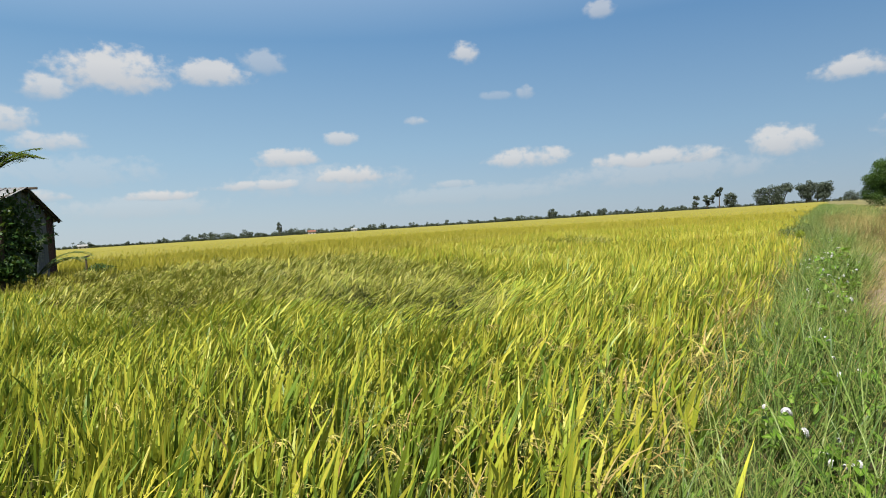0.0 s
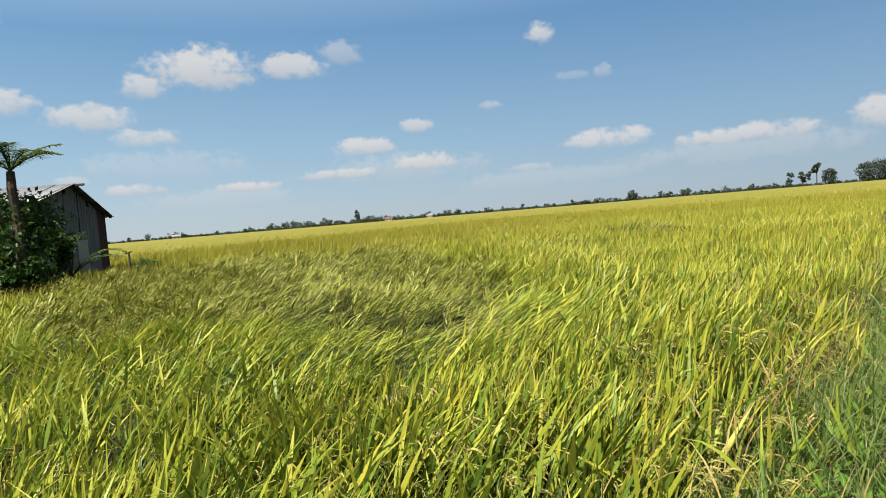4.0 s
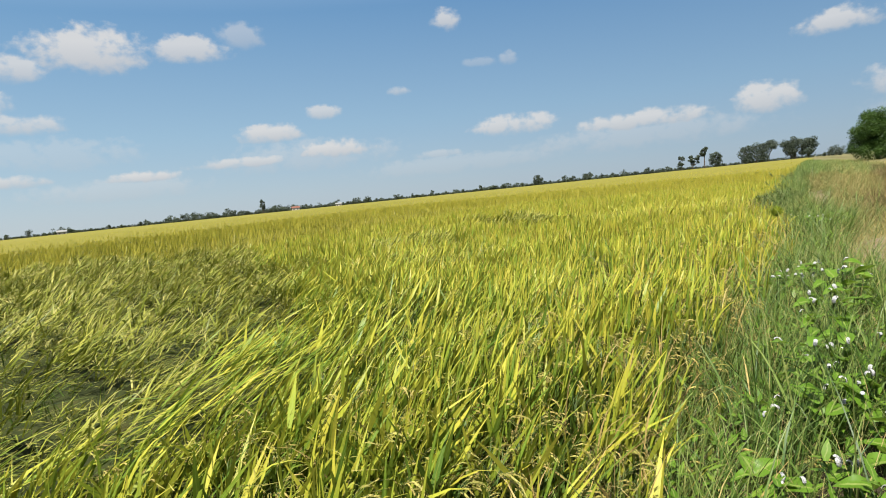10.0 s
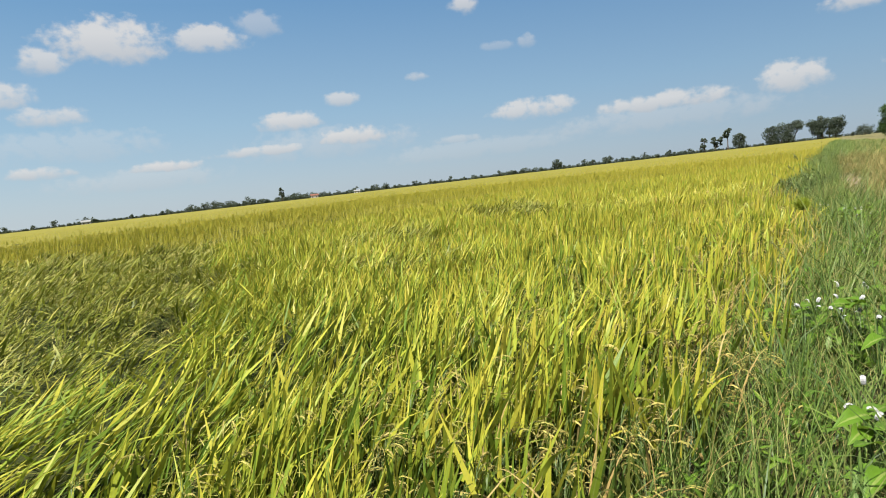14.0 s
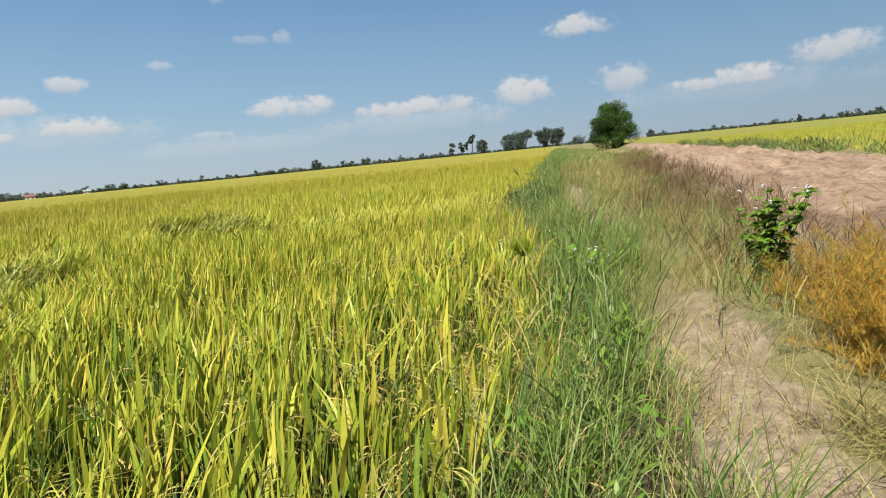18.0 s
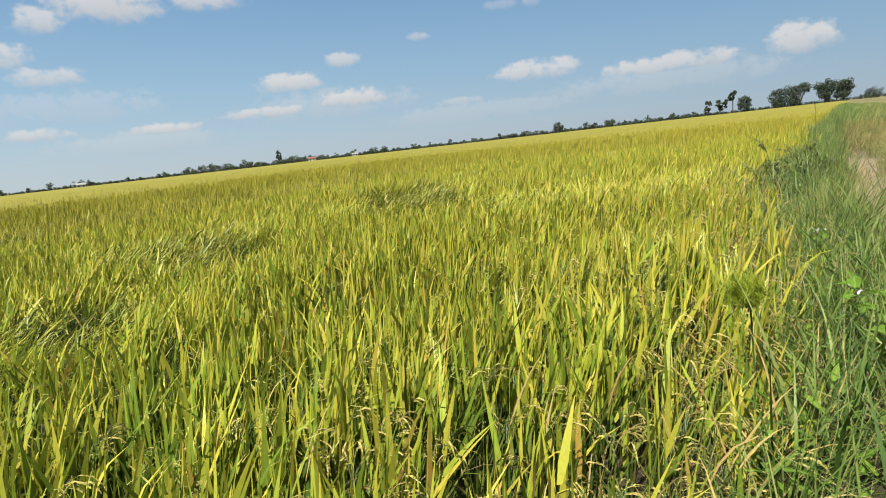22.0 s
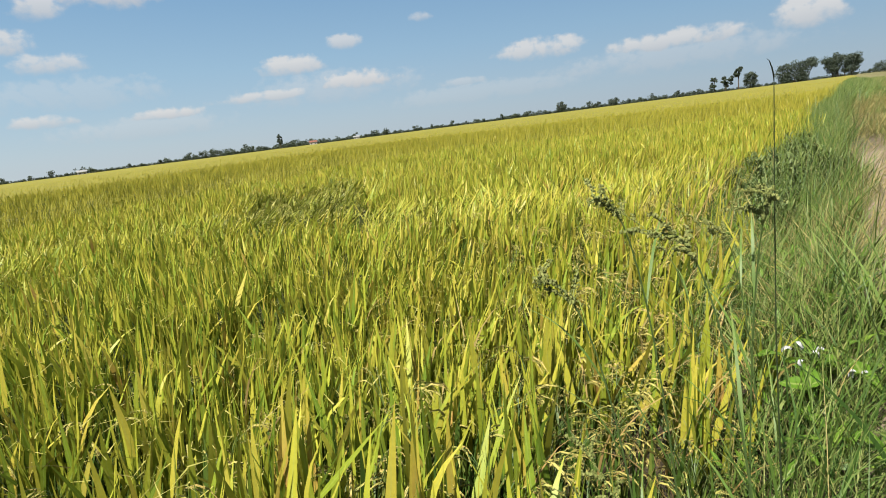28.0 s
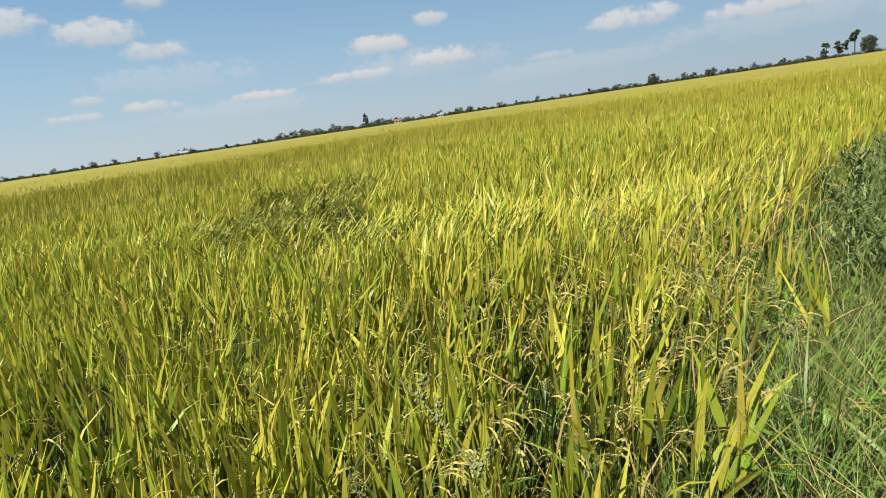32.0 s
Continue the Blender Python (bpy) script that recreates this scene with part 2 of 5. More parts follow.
RICE_LEAF = leaf_material("rice_leaf", [(0.0, (0.09, 0.18, 0.02)), (0.22, (0.21, 0.32, 0.03)), (0.55, (0.44, 0.495, 0.044)), (0.84, (0.61, 0.56, 0.066)), (0.915, (0.65, 0.52, 0.08)), (0.935, (0.54, 0.31, 0.08)), (0.95, (0.62, 0.54, 0.085)), (1.0, (0.67, 0.58, 0.10))],
                          tip=(0.62, 0.55, 0.065), tip_from=0.45, through_light=0.30, rib=0.25, patch=0.2, gloss=0.14, ripen=0.28)
RICE_FAR = leaf_material("rice_leaf_distant", [(0.0, (0.20, 0.225, 0.028)), (0.35, (0.37, 0.375, 0.042)), (0.75, (0.52, 0.455, 0.06)), (1.0, (0.56, 0.43, 0.07))],
                         tip=(0.52, 0.44, 0.05), tip_from=0.4, through_light=0.22)
LODGED = leaf_material("lodged_rice_leaf", [(0.0, (0.06, 0.10, 0.012)), (0.3, (0.20, 0.24, 0.028)), (0.7, (0.37, 0.395, 0.052)), (1.0, (0.52, 0.48, 0.09))],
                       tip=(0.44, 0.41, 0.09), tip_from=0.4, through_light=0.2, gloss=0.12, patch=0.15)
GRAIN = leaf_material("rice_grain", [(0.0, (0.42, 0.43, 0.10)), (0.5, (0.59, 0.51, 0.14)), (0.85, (0.62, 0.46, 0.15)), (1.0, (0.50, 0.31, 0.11))], through_light=0.22, rough=0.6)
PALE_EAR = leaf_material("pale_ear", [(0.0, (0.28, 0.29, 0.07)), (0.5, (0.42, 0.40, 0.11)), (1.0, (0.56, 0.49, 0.17))], through_light=0.18, rough=0.6)
EAR_GREEN = leaf_material("green_gold_ear", [(0.0, (0.30, 0.32, 0.06)), (0.5, (0.46, 0.43, 0.10)), (1.0, (0.60, 0.51, 0.16))], through_light=0.22, rough=0.6)
# naturally dark green, taken darker still to put shade into the stand's gaps
RICE_STEM_SHADED = leaf_material("rice_stem_shaded", [(0.0, (0.035, 0.08, 0.014)), (0.5, (0.09, 0.15, 0.026)), (0.8, (0.18, 0.20, 0.04)), (1.0, (0.30, 0.21, 0.07))], through_light=0.12, gloss=0.05)
DRY_LEAF = leaf_material("dry_rice_leaf", [(0.0, (0.34, 0.20, 0.07)), (0.6, (0.50, 0.38, 0.13)), (1.0, (0.56, 0.47, 0.20))], through_light=0.25, rough=0.6)
VERGE = leaf_material("verge_grass", [(0.0, (0.025, 0.06, 0.012)), (0.3, (0.065, 0.135, 0.025)), (0.65, (0.15, 0.235, 0.043)), (0.9, (0.28, 0.31, 0.095)), (1.0, (0.48, 0.42, 0.19))],
                      tip=(0.29, 0.34, 0.10), tip_from=0.5, through_light=0.2, patch=0.3)
STRAW = leaf_material("straw_grass", [(0.0, (0.20, 0.20, 0.06)), (0.3, (0.33, 0.29, 0.10)), (0.8, (0.52, 0.42, 0.17)), (1.0, (0.58, 0.48, 0.24))], through_light=0.22, rough=0.6)
RUSSET = leaf_material("russet_weed", [(0.0, (0.07, 0.04, 0.02)), (0.5, (0.15, 0.09, 0.045)), (0.85, (0.26, 0.175, 0.09)), (1.0, (0.38, 0.30, 0.15))], through_light=0.15, rough=0.7)
ORANGE = leaf_material("orange_weed", [(0.0, (0.26, 0.13, 0.018)), (0.5, (0.46, 0.25, 0.03)), (0.85, (0.56, 0.37, 0.05)), (1.0, (0.40, 0.38, 0.07))], through_light=0.25, rough=0.6)
BROAD = leaf_material("broad_leaf", [(0.0, (0.07, 0.17, 0.018)), (0.6, (0.16, 0.31, 0.028)), (1.0, (0.27, 0.40, 0.045))], through_light=0.42, rough=0.4, rib=0.5)
FEATHER = leaf_material("feathery_leaf", [(0.0, (0.26, 0.36, 0.03)), (1.0, (0.46, 0.54, 0.045))], through_light=0.4)
STEM = leaf_material("green_stem", [(0.0, (0.06, 0.11, 0.03)), (1.0, (0.14, 0.20, 0.06))], through_light=0.1)
DARK_STEM = leaf_material("dark_stem", [(0.0, (0.03, 0.045, 0.02)), (1.0, (0.06, 0.08, 0.03))], through_light=0.05)
SEED = leaf_material("seed_head", [(0.0, (0.15, 0.18, 0.05)), (0.6, (0.27, 0.30, 0.085)), (1.0, (0.40, 0.37, 0.14))], through_light=0.15, rough=0.7)
PETAL = leaf_material("white_petal", [(0.0, (0.68, 0.68, 0.72)), (1.0, (0.85, 0.85, 0.86))], through_light=0.25, rough=0.6, patch=0.0)
TREE_LEAF = leaf_material("tree_leaf", [(0.0, (0.025, 0.065, 0.012)), (0.6, (0.055, 0.12, 0.02)), (1.0, (0.10, 0.17, 0.03))], through_light=0.25, rough=0.5, patch=0.2)
RANK_LEAF = leaf_material("rank_weed_leaf", [(0.0, (0.06, 0.10, 0.03)), (0.6, (0.15, 0.205, 0.06)), (1.0, (0.30, 0.33, 0.12))], through_light=0.2, rough=0.55, patch=0.2)
SHRUB_LEAF = leaf_material("shrub_leaf", [(0.0, (0.018, 0.05, 0.012)), (0.6, (0.04, 0.10, 0.02)), (0.92, (0.08, 0.16, 0.03)), (1.0, (0.22, 0.2, 0.06))], through_light=0.2, rough=0.45, patch=0.2)
# far foliage greyed and blued: the air's haze is painted into this colour
HAZED_FAR_LEAF = leaf_material("hazed_distant_leaf", [(0.0, (0.045, 0.065, 0.05)), (0.6, (0.075, 0.10, 0.072)), (1.0, (0.115, 0.135, 0.095))], through_light=0.15, rough=0.7, patch=0.2)
PALM_LEAF = leaf_material("palm_leaf", [(0.0, (0.03, 0.09, 0.02)), (0.6, (0.08, 0.17, 0.03)), (1.0, (0.30, 0.26, 0.09))], through_light=0.25, rough=0.45, patch=0.2)
BARK = plain_material("bark", [(0.3, (0.06, 0.045, 0.03)), (0.7, (0.16, 0.12, 0.09))], 8.0, 0.9, 0.8, 24.0)
BOARD = plain_material("weathered_board", [(0.3, (0.13, 0.138, 0.14)), (0.55, (0.22, 0.232, 0.235)), (0.75, (0.34, 0.34, 0.33))], 2.0, 0.85, 0.5, 18.0, stretch=(5.0, 5.0, 0.35))
RED_BOARD = plain_material("reddish_board", [(0.3, (0.06, 0.03, 0.028)), (0.7, (0.16, 0.085, 0.07))], 2.0, 0.85, 0.5, 18.0, stretch=(5.0, 5.0, 0.35))
ZINC = plain_material("zinc_sheet", [(0.35, (0.24, 0.25, 0.25)), (0.6, (0.35, 0.35, 0.35)), (0.8, (0.22, 0.19, 0.16))], 1.3, 0.5, 0.1, 12.0, metal=0.2)
TIMBER = plain_material("dark_timber", [(0.3, (0.05, 0.04, 0.032)), (0.7, (0.12, 0.095, 0.07))], 5.0, 0.85, 0.4, 30.0)
PLASTER = plain_material("pale_wall", [(0.3, (0.55, 0.53, 0.50)), (0.7, (0.72, 0.70, 0.67))], 1.0, 0.8, 0.1, 10.0)
TILE_RED = plain_material("red_roof", [(0.3, (0.20, 0.085, 0.06)), (0.7, (0.28, 0.13, 0.10))], 1.0, 0.8, 0.1, 10.0)
CANOPY = plain_material("rice_canopy", [(0.25, (0.18, 0.185, 0.028)), (0.5, (0.24, 0.22, 0.036)), (0.75, (0.30, 0.255, 0.045))], 0.35, 0.9, 0.9, 16.0)
# lower stems and leaves, with the shade among them put into the colour
UNDER_SHADE = plain_material("lower_foliage_shade", [(0.3, (0.018, 0.026, 0.008)), (0.55, (0.045, 0.055, 0.014)), (0.8, (0.10, 0.085, 0.025))], 3.0, 0.95, 0.9, 22.0)
CANOPY_GREEN = plain_material("green_rice_canopy", [(0.25, (0.15, 0.165, 0.035)), (0.5, (0.20, 0.205, 0.04)), (0.75, (0.255, 0.23, 0.05))], 0.7, 0.9, 0.9, 14.0)


def soil_material():
    """Mud under the crop, its dark tone also painted under the verge grass as shade, pale trodden earth on the
    footpath, pinkish earth on the embankment road, turf beyond.
    """
    m, t, o = material("earth")
    g = t.nodes.new("ShaderNodeNewGeometry")
    s = t.nodes.new("ShaderNodeSeparateXYZ")
    link(t, g.outputs["Position"], s.inputs[0])
    n1, n2, n3 = noise_node(t, 1.1, 5.0), noise_node(t, 9.0, 6.0, 0.65), noise_node(t, 45.0, 5.0, 0.7)
    mud = ramp_node(t, n2, toned([(0.3, (0.035, 0.028, 0.018)), (0.7, (0.10, 0.08, 0.045))]))
    trod = ramp_node(t, n2, toned([(0.25, (0.15, 0.11, 0.075)), (0.55, (0.31, 0.24, 0.175)), (0.8, (0.44, 0.37, 0.29))]))
    along = t.nodes.new("ShaderNodeMapping")
    along.inputs["Scale"].default_value, along.inputs["Rotation"].default_value = (2.2, 0.22, 1.0), (0.0, 0.0, radians(5.0))
    link(t, g.outputs["Position"], along.inputs["Vector"])
    ruts = noise_node(t, 1.3, 5.0, 0.6, along.outputs[0])
    pink = ramp_node(t, math_node(t, "ADD", math_node(t, "MULTIPLY", n2, 0.5), math_node(t, "MULTIPLY", ruts, 0.5)), toned([(0.36, (0.12, 0.075, 0.050)), (0.5, (0.28, 0.195, 0.135)), (0.64, (0.44, 0.335, 0.25))]))
    turf = ramp_node(t, n1, toned([(0.3, (0.11, 0.12, 0.045)), (0.55, (0.21, 0.19, 0.085)), (0.75, (0.30, 0.24, 0.13))]))
    wob = math_node(t, "MULTIPLY", math_node(t, "SUBTRACT", n1, 0.5), 0.9)
    x = math_node(t, "ADD", s.outputs[0], wob)
    lane = math_node(t, "SUBTRACT", 1.0, math_node(t, "MULTIPLY", math_node(t, "ABSOLUTE", math_node(t, "SUBTRACT", x, 0.80)), 2.7), True)
    lane = math_node(t, "MULTIPLY", lane, 3.0, True)
    lane = math_node(t, "MULTIPLY", lane, math_node(t, "MULTIPLY", math_node(t, "SUBTRACT", 18.0, s.outputs[1]), 0.5, True))
    lane_b = math_node(t, "SUBTRACT", 1.0, math_node(t, "MULTIPLY", math_node(t, "ABSOLUTE", math_node(t, "SUBTRACT", x, 0.36)), 2.4), True)
    lane_b = math_node(t, "MULTIPLY", math_node(t, "MULTIPLY", lane_b, 2.2, True), math_node(t, "MULTIPLY", math_node(t, "SUBTRACT", s.outputs[1], 18.5), 0.5, True))
    lane_b = math_node(t, "MULTIPLY", lane_b, math_node(t, "MULTIPLY", math_node(t, "SUBTRACT", 34.0, s.outputs[1]), 0.2, True))
    lane = math_node(t, "MAXIMUM", lane, lane_b)
    road_x = math_node(t, "SUBTRACT", x, math_node(t, "MULTIPLY", s.outputs[1], 0.085))
    road = math_node(t, "MULTIPLY", math_node(t, "SUBTRACT", road_x, 0.75), 1.6, True)
    road_far = math_node(t, "MULTIPLY", math_node(t, "SUBTRACT", 5.9, road_x), 1.6, True)
    road = math_node(t, "MULTIPLY", math_node(t, "MULTIPLY", road, road_far), math_node(t, "GREATER_THAN", s.outputs[0], 1.9))
    # the mud's dark colour runs on below the verge grass for shaded soil
    verge = math_node(t, "MULTIPLY", math_node(t, "SUBTRACT", x, 0.5), 3.0, True)
    col = mix_color(t, verge, mud, turf)
    col = mix_color(t, lane, col, trod)
    col = mix_color(t, road, col, pink)
    col = mix_color(t, 0.6, col, ramp_node(t, n3, [(0.3, (0.55, 0.53, 0.5)), (0.62, (1, 1, 1))]), "MULTIPLY")
    p = t.nodes.new("ShaderNodeBsdfPrincipled")
    link(t, col, p.inputs["Base Color"])
    p.inputs["Roughness"].default_value = 0.92
    p.inputs["Specular IOR Level"].default_value = 0.08
    b = t.nodes.new("ShaderNodeBump")
    b.inputs["Strength"].default_value, b.inputs["Distance"].default_value = 0.8, 0.03
    link(t, math_node(t, "ADD", n2, math_node(t, "MULTIPLY", n3, 0.5)), b.inputs["Height"]), link(t, b.outputs[0], p.inputs["Normal"])
    link(t, p.outputs[0], o.inputs["Surface"])
    return m


EARTH = soil_material()

# ---------------------------------------------------------------- mesh helpers
rng = np.random.default_rng(7)


def np_mesh(name, verts, quads, uvs=None, smooth=False):
    me = bpy.data.meshes.new(name)
    nv, nq = len(verts), len(quads)
    k = quads.shape[1]
    me.vertices.add(nv)
    me.vertices.foreach_set("co", np.ascontiguousarray(verts, dtype=np.float32).ravel())
    me.loops.add(nq * k)
    me.loops.foreach_set("vertex_index", np.ascontiguousarray(quads, dtype=np.int32).ravel())
    me.polygons.add(nq)
    me.polygons.foreach_set("loop_start", np.arange(0, nq * k, k, dtype=np.int32))
    if smooth:
        me.polygons.foreach_set("use_smooth", np.ones(nq, dtype=bool))
    if uvs is not None:
        layer = me.uv_layers.new(name="UVMap")
        layer.data.foreach_set("uv", np.ascontiguousarray(uvs[quads.ravel()], dtype=np.float32).ravel())
    me.update(calc_edges=True)
    return me


def mesh_object(name, me, mat, parent=None):
    ob = new(name, me)
    me.materials.append(mat)
    if parent is not None:
        ob.parent = parent
    return ob


def thing(name, label, category, x=0.0, y=0.0, z=0.0, group="", kind="", turn=0.0):
    ob = new(name)
    ob.empty_display_size = 0.2
    ob.matrix_world = pose(x, y, z, 0, 0, turn)
    return tagged(ob, label, category, group, kind)


def part(name, bm, mat, parent, label=""):
    me = bpy.data.meshes.new(name)
    bm.to_mesh(me)
    bm.free()
    ob = mesh_object(name, me, mat, parent)
    return tagged(ob, label)


def strips(root, az, lean, length, width, droop, segs, face=None, taper=2.0):
    """Curved, tapering blades. az: the way they lean (radians from +y, to the left); lean and droop from upright."""
    n = len(root)
    pts = np.empty((n, segs + 1, 3))
    p = root.astype(float).copy()
    out_dir = np.stack([-np.sin(az), np.cos(az), np.zeros(n)], 1)
    fa = az + np.pi / 2 if face is None else face
    side = np.stack([-np.sin(fa), np.cos(fa), np.zeros(n)], 1)
    V = np.empty((n, segs + 1, 2, 3), dtype=np.float32)
    U = np.empty((n, segs + 1, 2, 2), dtype=np.float32)
    for k in range(segs + 1):
        s = k / segs
        w = width * min(1.0, 0.45 + 2.2 * s) * max(0.04, 1.0 - s ** taper)
        V[:, k, 0], V[:, k, 1] = p - side * w[:, None] / 2, p + side * w[:, None] / 2
        U[:, k, 0], U[:, k, 1] = (0, s), (1, s)
        a = lean + droop * ((k + 0.5) / segs) ** 1.6
        p = p + (out_dir * np.sin(a)[:, None] + np.array([0, 0, 1.0]) * np.cos(a)[:, None]) * (length / segs)[:, None]
    base = (np.arange(n) * (segs + 1) * 2)[:, None]
    k = np.arange(segs)[None] * 2
    Q = np.stack([base + k, base + k + 1, base + k + 3, base + k + 2], -1).reshape(-1, 4)
    return V.reshape(-1, 3), Q, U.reshape(-1, 2)


def merge(pieces):
    vs, qs, us, o = [], [], [], 0
    for v, q, u in pieces:
        vs.append(v), qs.append(q + o), us.append(u)
        o += len(v)
    return np.concatenate(vs), np.concatenate(qs), np.concatenate(us)


def smooth_field(x, y, scale, seed):
    """A cheap smooth noise from a few waves, about -1 to 1."""
    r = np.random.default_rng(seed)
    v = np.zeros_like(x, dtype=float)
    for i in range(7):
        a, f, ph = r.uniform(0, 2 * np.pi), r.uniform(0.5, 1.6) / scale, r.uniform(0, 6.3)
        v += np.sin((x * np.cos(a) + y * np.sin(a)) * f * 2 * np.pi + ph)
    return v / 3.2


# ---------------------------------------------------------------- the lie of the land


def road_left(y):
    y = np.asarray(y, dtype=float)
    return np.maximum(np.where(y < 35, 1.5 + 0.107 * y, 5.25 + 0.066 * (y - 35)), 2.9)


def bund(y):
    """The crop's edge along the bund."""
    y = np.asarray(y, dtype=float)
    e = np.interp(y, [0, 3.4, 6, 9, 11, 12.6, 13.5, 15, 16, 17, 19, 20.5, 22, 24.5, 28, 31, 36, 50, 170, 420], [-0.68, -0.68, -0.74, -0.66, -0.70, -0.62, -0.50, -0.36, -0.28, -0.24, -0.30, -0.56, -0.90, -1.20, -1.55, -1.40, -1.2, -1.3, 1.0, 5.8])
    return e + 0.05 * np.sin(y * 1.7) + 0.05 * np.sin(y * 4.1)


def land(x, y):
    x, y = np.asarray(x, dtype=float), np.asarray(y, dtype=float)
    rl = road_left(np.clip(y, -20, 120))
    xs = [-1.7, -0.5, 0.25, 1.4, 2.1]
    z = np.interp(x, xs, [-0.55, -0.25, 0.0, 0.0, -0.22])
    up = np.clip((x - (rl - 1.3)) / 1.3, 0, 1)
    z = np.where(x > rl - 1.3, -0.22 + 0.52 * up * up * (3 - 2 * up), z)
    z = np.where(x > rl, 0.30 - 0.05 * np.clip((x - rl) / 3.5, 0, 1), z)
    dn = np.clip((x - rl - 3.9) / 1.0, 0, 1)
    z = np.where(x > rl + 3.9, 0.25 - 0.75 * dn * dn * (3 - 2 * dn), z)
    z = z + np.where((x > rl - 1.2) & (x < rl + 4.0), 0.10 * smooth_field(x * 0.6, y, 2.4, 6) + 0.07 * smooth_field(x, y * 0.7, 0.8, 7) + 0.06 * np.sin((x - rl) * 3.2) * (x > rl), 0.0)
    z = z + 0.45 * np.exp(-(((x - 7.6) / 3.0) ** 2 + ((y - 95.5) / 4.5) ** 2))      # hump that carries the round tree
    rough = 0.035 * smooth_field(x, y, 1.1, 3) + 0.06 * smooth_field(x, y, 4.0, 4) + 0.02 * smooth_field(x, y, 0.5, 5)
    return z + rough * np.clip((x + 1.0) / 1.0, 0.3, 1.0) * np.where(np.hypot(x, y) > 300, 0.0, 1.0)


def grid_axis(lo, hi, fine_lo, fine_hi, step, grow=1.18):
    mid = list(np.arange(fine_lo, fine_hi + 1e-6, step))
    a, d = fine_hi, step
    right = []
    while a < hi:
        d *= grow
        a = min(a + d, hi)
        right.append(a)
    a, d = fine_lo, step
    left = []
    while a > lo:
        d *= grow
        a = max(a - d, lo)
        left.append(a)
    return np.array(left[::-1] + mid + right)


def sheet(name, xs, ys, fz, mat, keep=None, smooth=True):
    X, Y = np.meshgrid(xs, ys)
    Z = fz(X, Y)
    V = np.stack([X, Y, Z], -1).reshape(-1, 3)
    nx, ny = len(xs), len(ys)
    i = (np.arange(ny - 1)[:, None] * nx + np.arange(nx - 1)[None]).ravel()
    Q = np.stack([i, i + 1, i + nx + 1, i + nx], -1)
    return mesh_object(name, np_mesh(name, V, Q, None, smooth), mat)


ground = sheet("ground", grid_axis(-4200, 4200, -2.0, 12.0, 0.16), grid_axis(-4200, 4200, -3.0, 102.0, 0.5), land, EARTH)
tagged(ground, "mud, trodden footpath and pinkish embankment road between rice fields", "ground", kind="structure")

# ---------------------------------------------------------------- the rice crop


def lodging(x, y):
    """How far the crop is laid flat, 0 to 1."""
    def blob(cx, cy, rx, ry):
        return np.exp(-(((x - cx) / rx) ** 2 + ((y - cy) / ry) ** 2))
    v = 1.15 * blob(-10.6, 10.2, 4.4, 4.6) + 1.1 * blob(-15.0, 13.5, 6.5, 4.5) + 0.7 * blob(-21.0, 17.0, 5.0, 4.0) + 0.45 * blob(-5.0, 8.2, 1.8, 2.2)
    v = v + 0.55 * blob(-4.4, 25.0, 1.9, 2.4) + 0.55 * blob(-9.5, 26.5, 4.0, 2.2) + 0.45 * blob(-9.0, 22.0, 3.0, 2.5)
    v = v + 0.30 * smooth_field(x, y, 5.0, 11) - 0.22
    return np.clip(v * 1.5, 0, 1) * np.clip((x + 25.0) / 3.0, 0, 1)


def lay_direction(x, y):
    return radians(-62) + 0.7 * smooth_field(x, y, 5.0, 12) + 0.45 * smooth_field(x, y, 1.6, 13) + 0.40 * smooth_field(x, y, 0.6, 14)


def furrow(x, y):
    """Long waves across the laid swathes: crests and hollows along the way the crop fell."""
    u, v = 0.88 * x + 0.47 * y, -0.47 * x + 0.88 * y
    v = v + 0.5 * smooth_field(x, y, 4.0, 28)
    return 0.65 * smooth_field(0.38 * u, 1.25 * v, 1.5, 25) + 0.75 * smooth_field(0.55 * u, 1.1 * v, 0.85, 26)


def mound(x, y):
    """The height of the laid crop's surface."""
    f = furrow(x, y)
    return -0.02 + 0.34 * np.clip(f, -0.9, 0.9) + 0.10 * smooth_field(x, y, 0.9, 29) + 0.06 * smooth_field(x, y, 0.4, 24)


def scatter(n, x0, x1, y0, y1):
    return rng.uniform(x0, x1, n), rng.uniform(y0, y1, n)


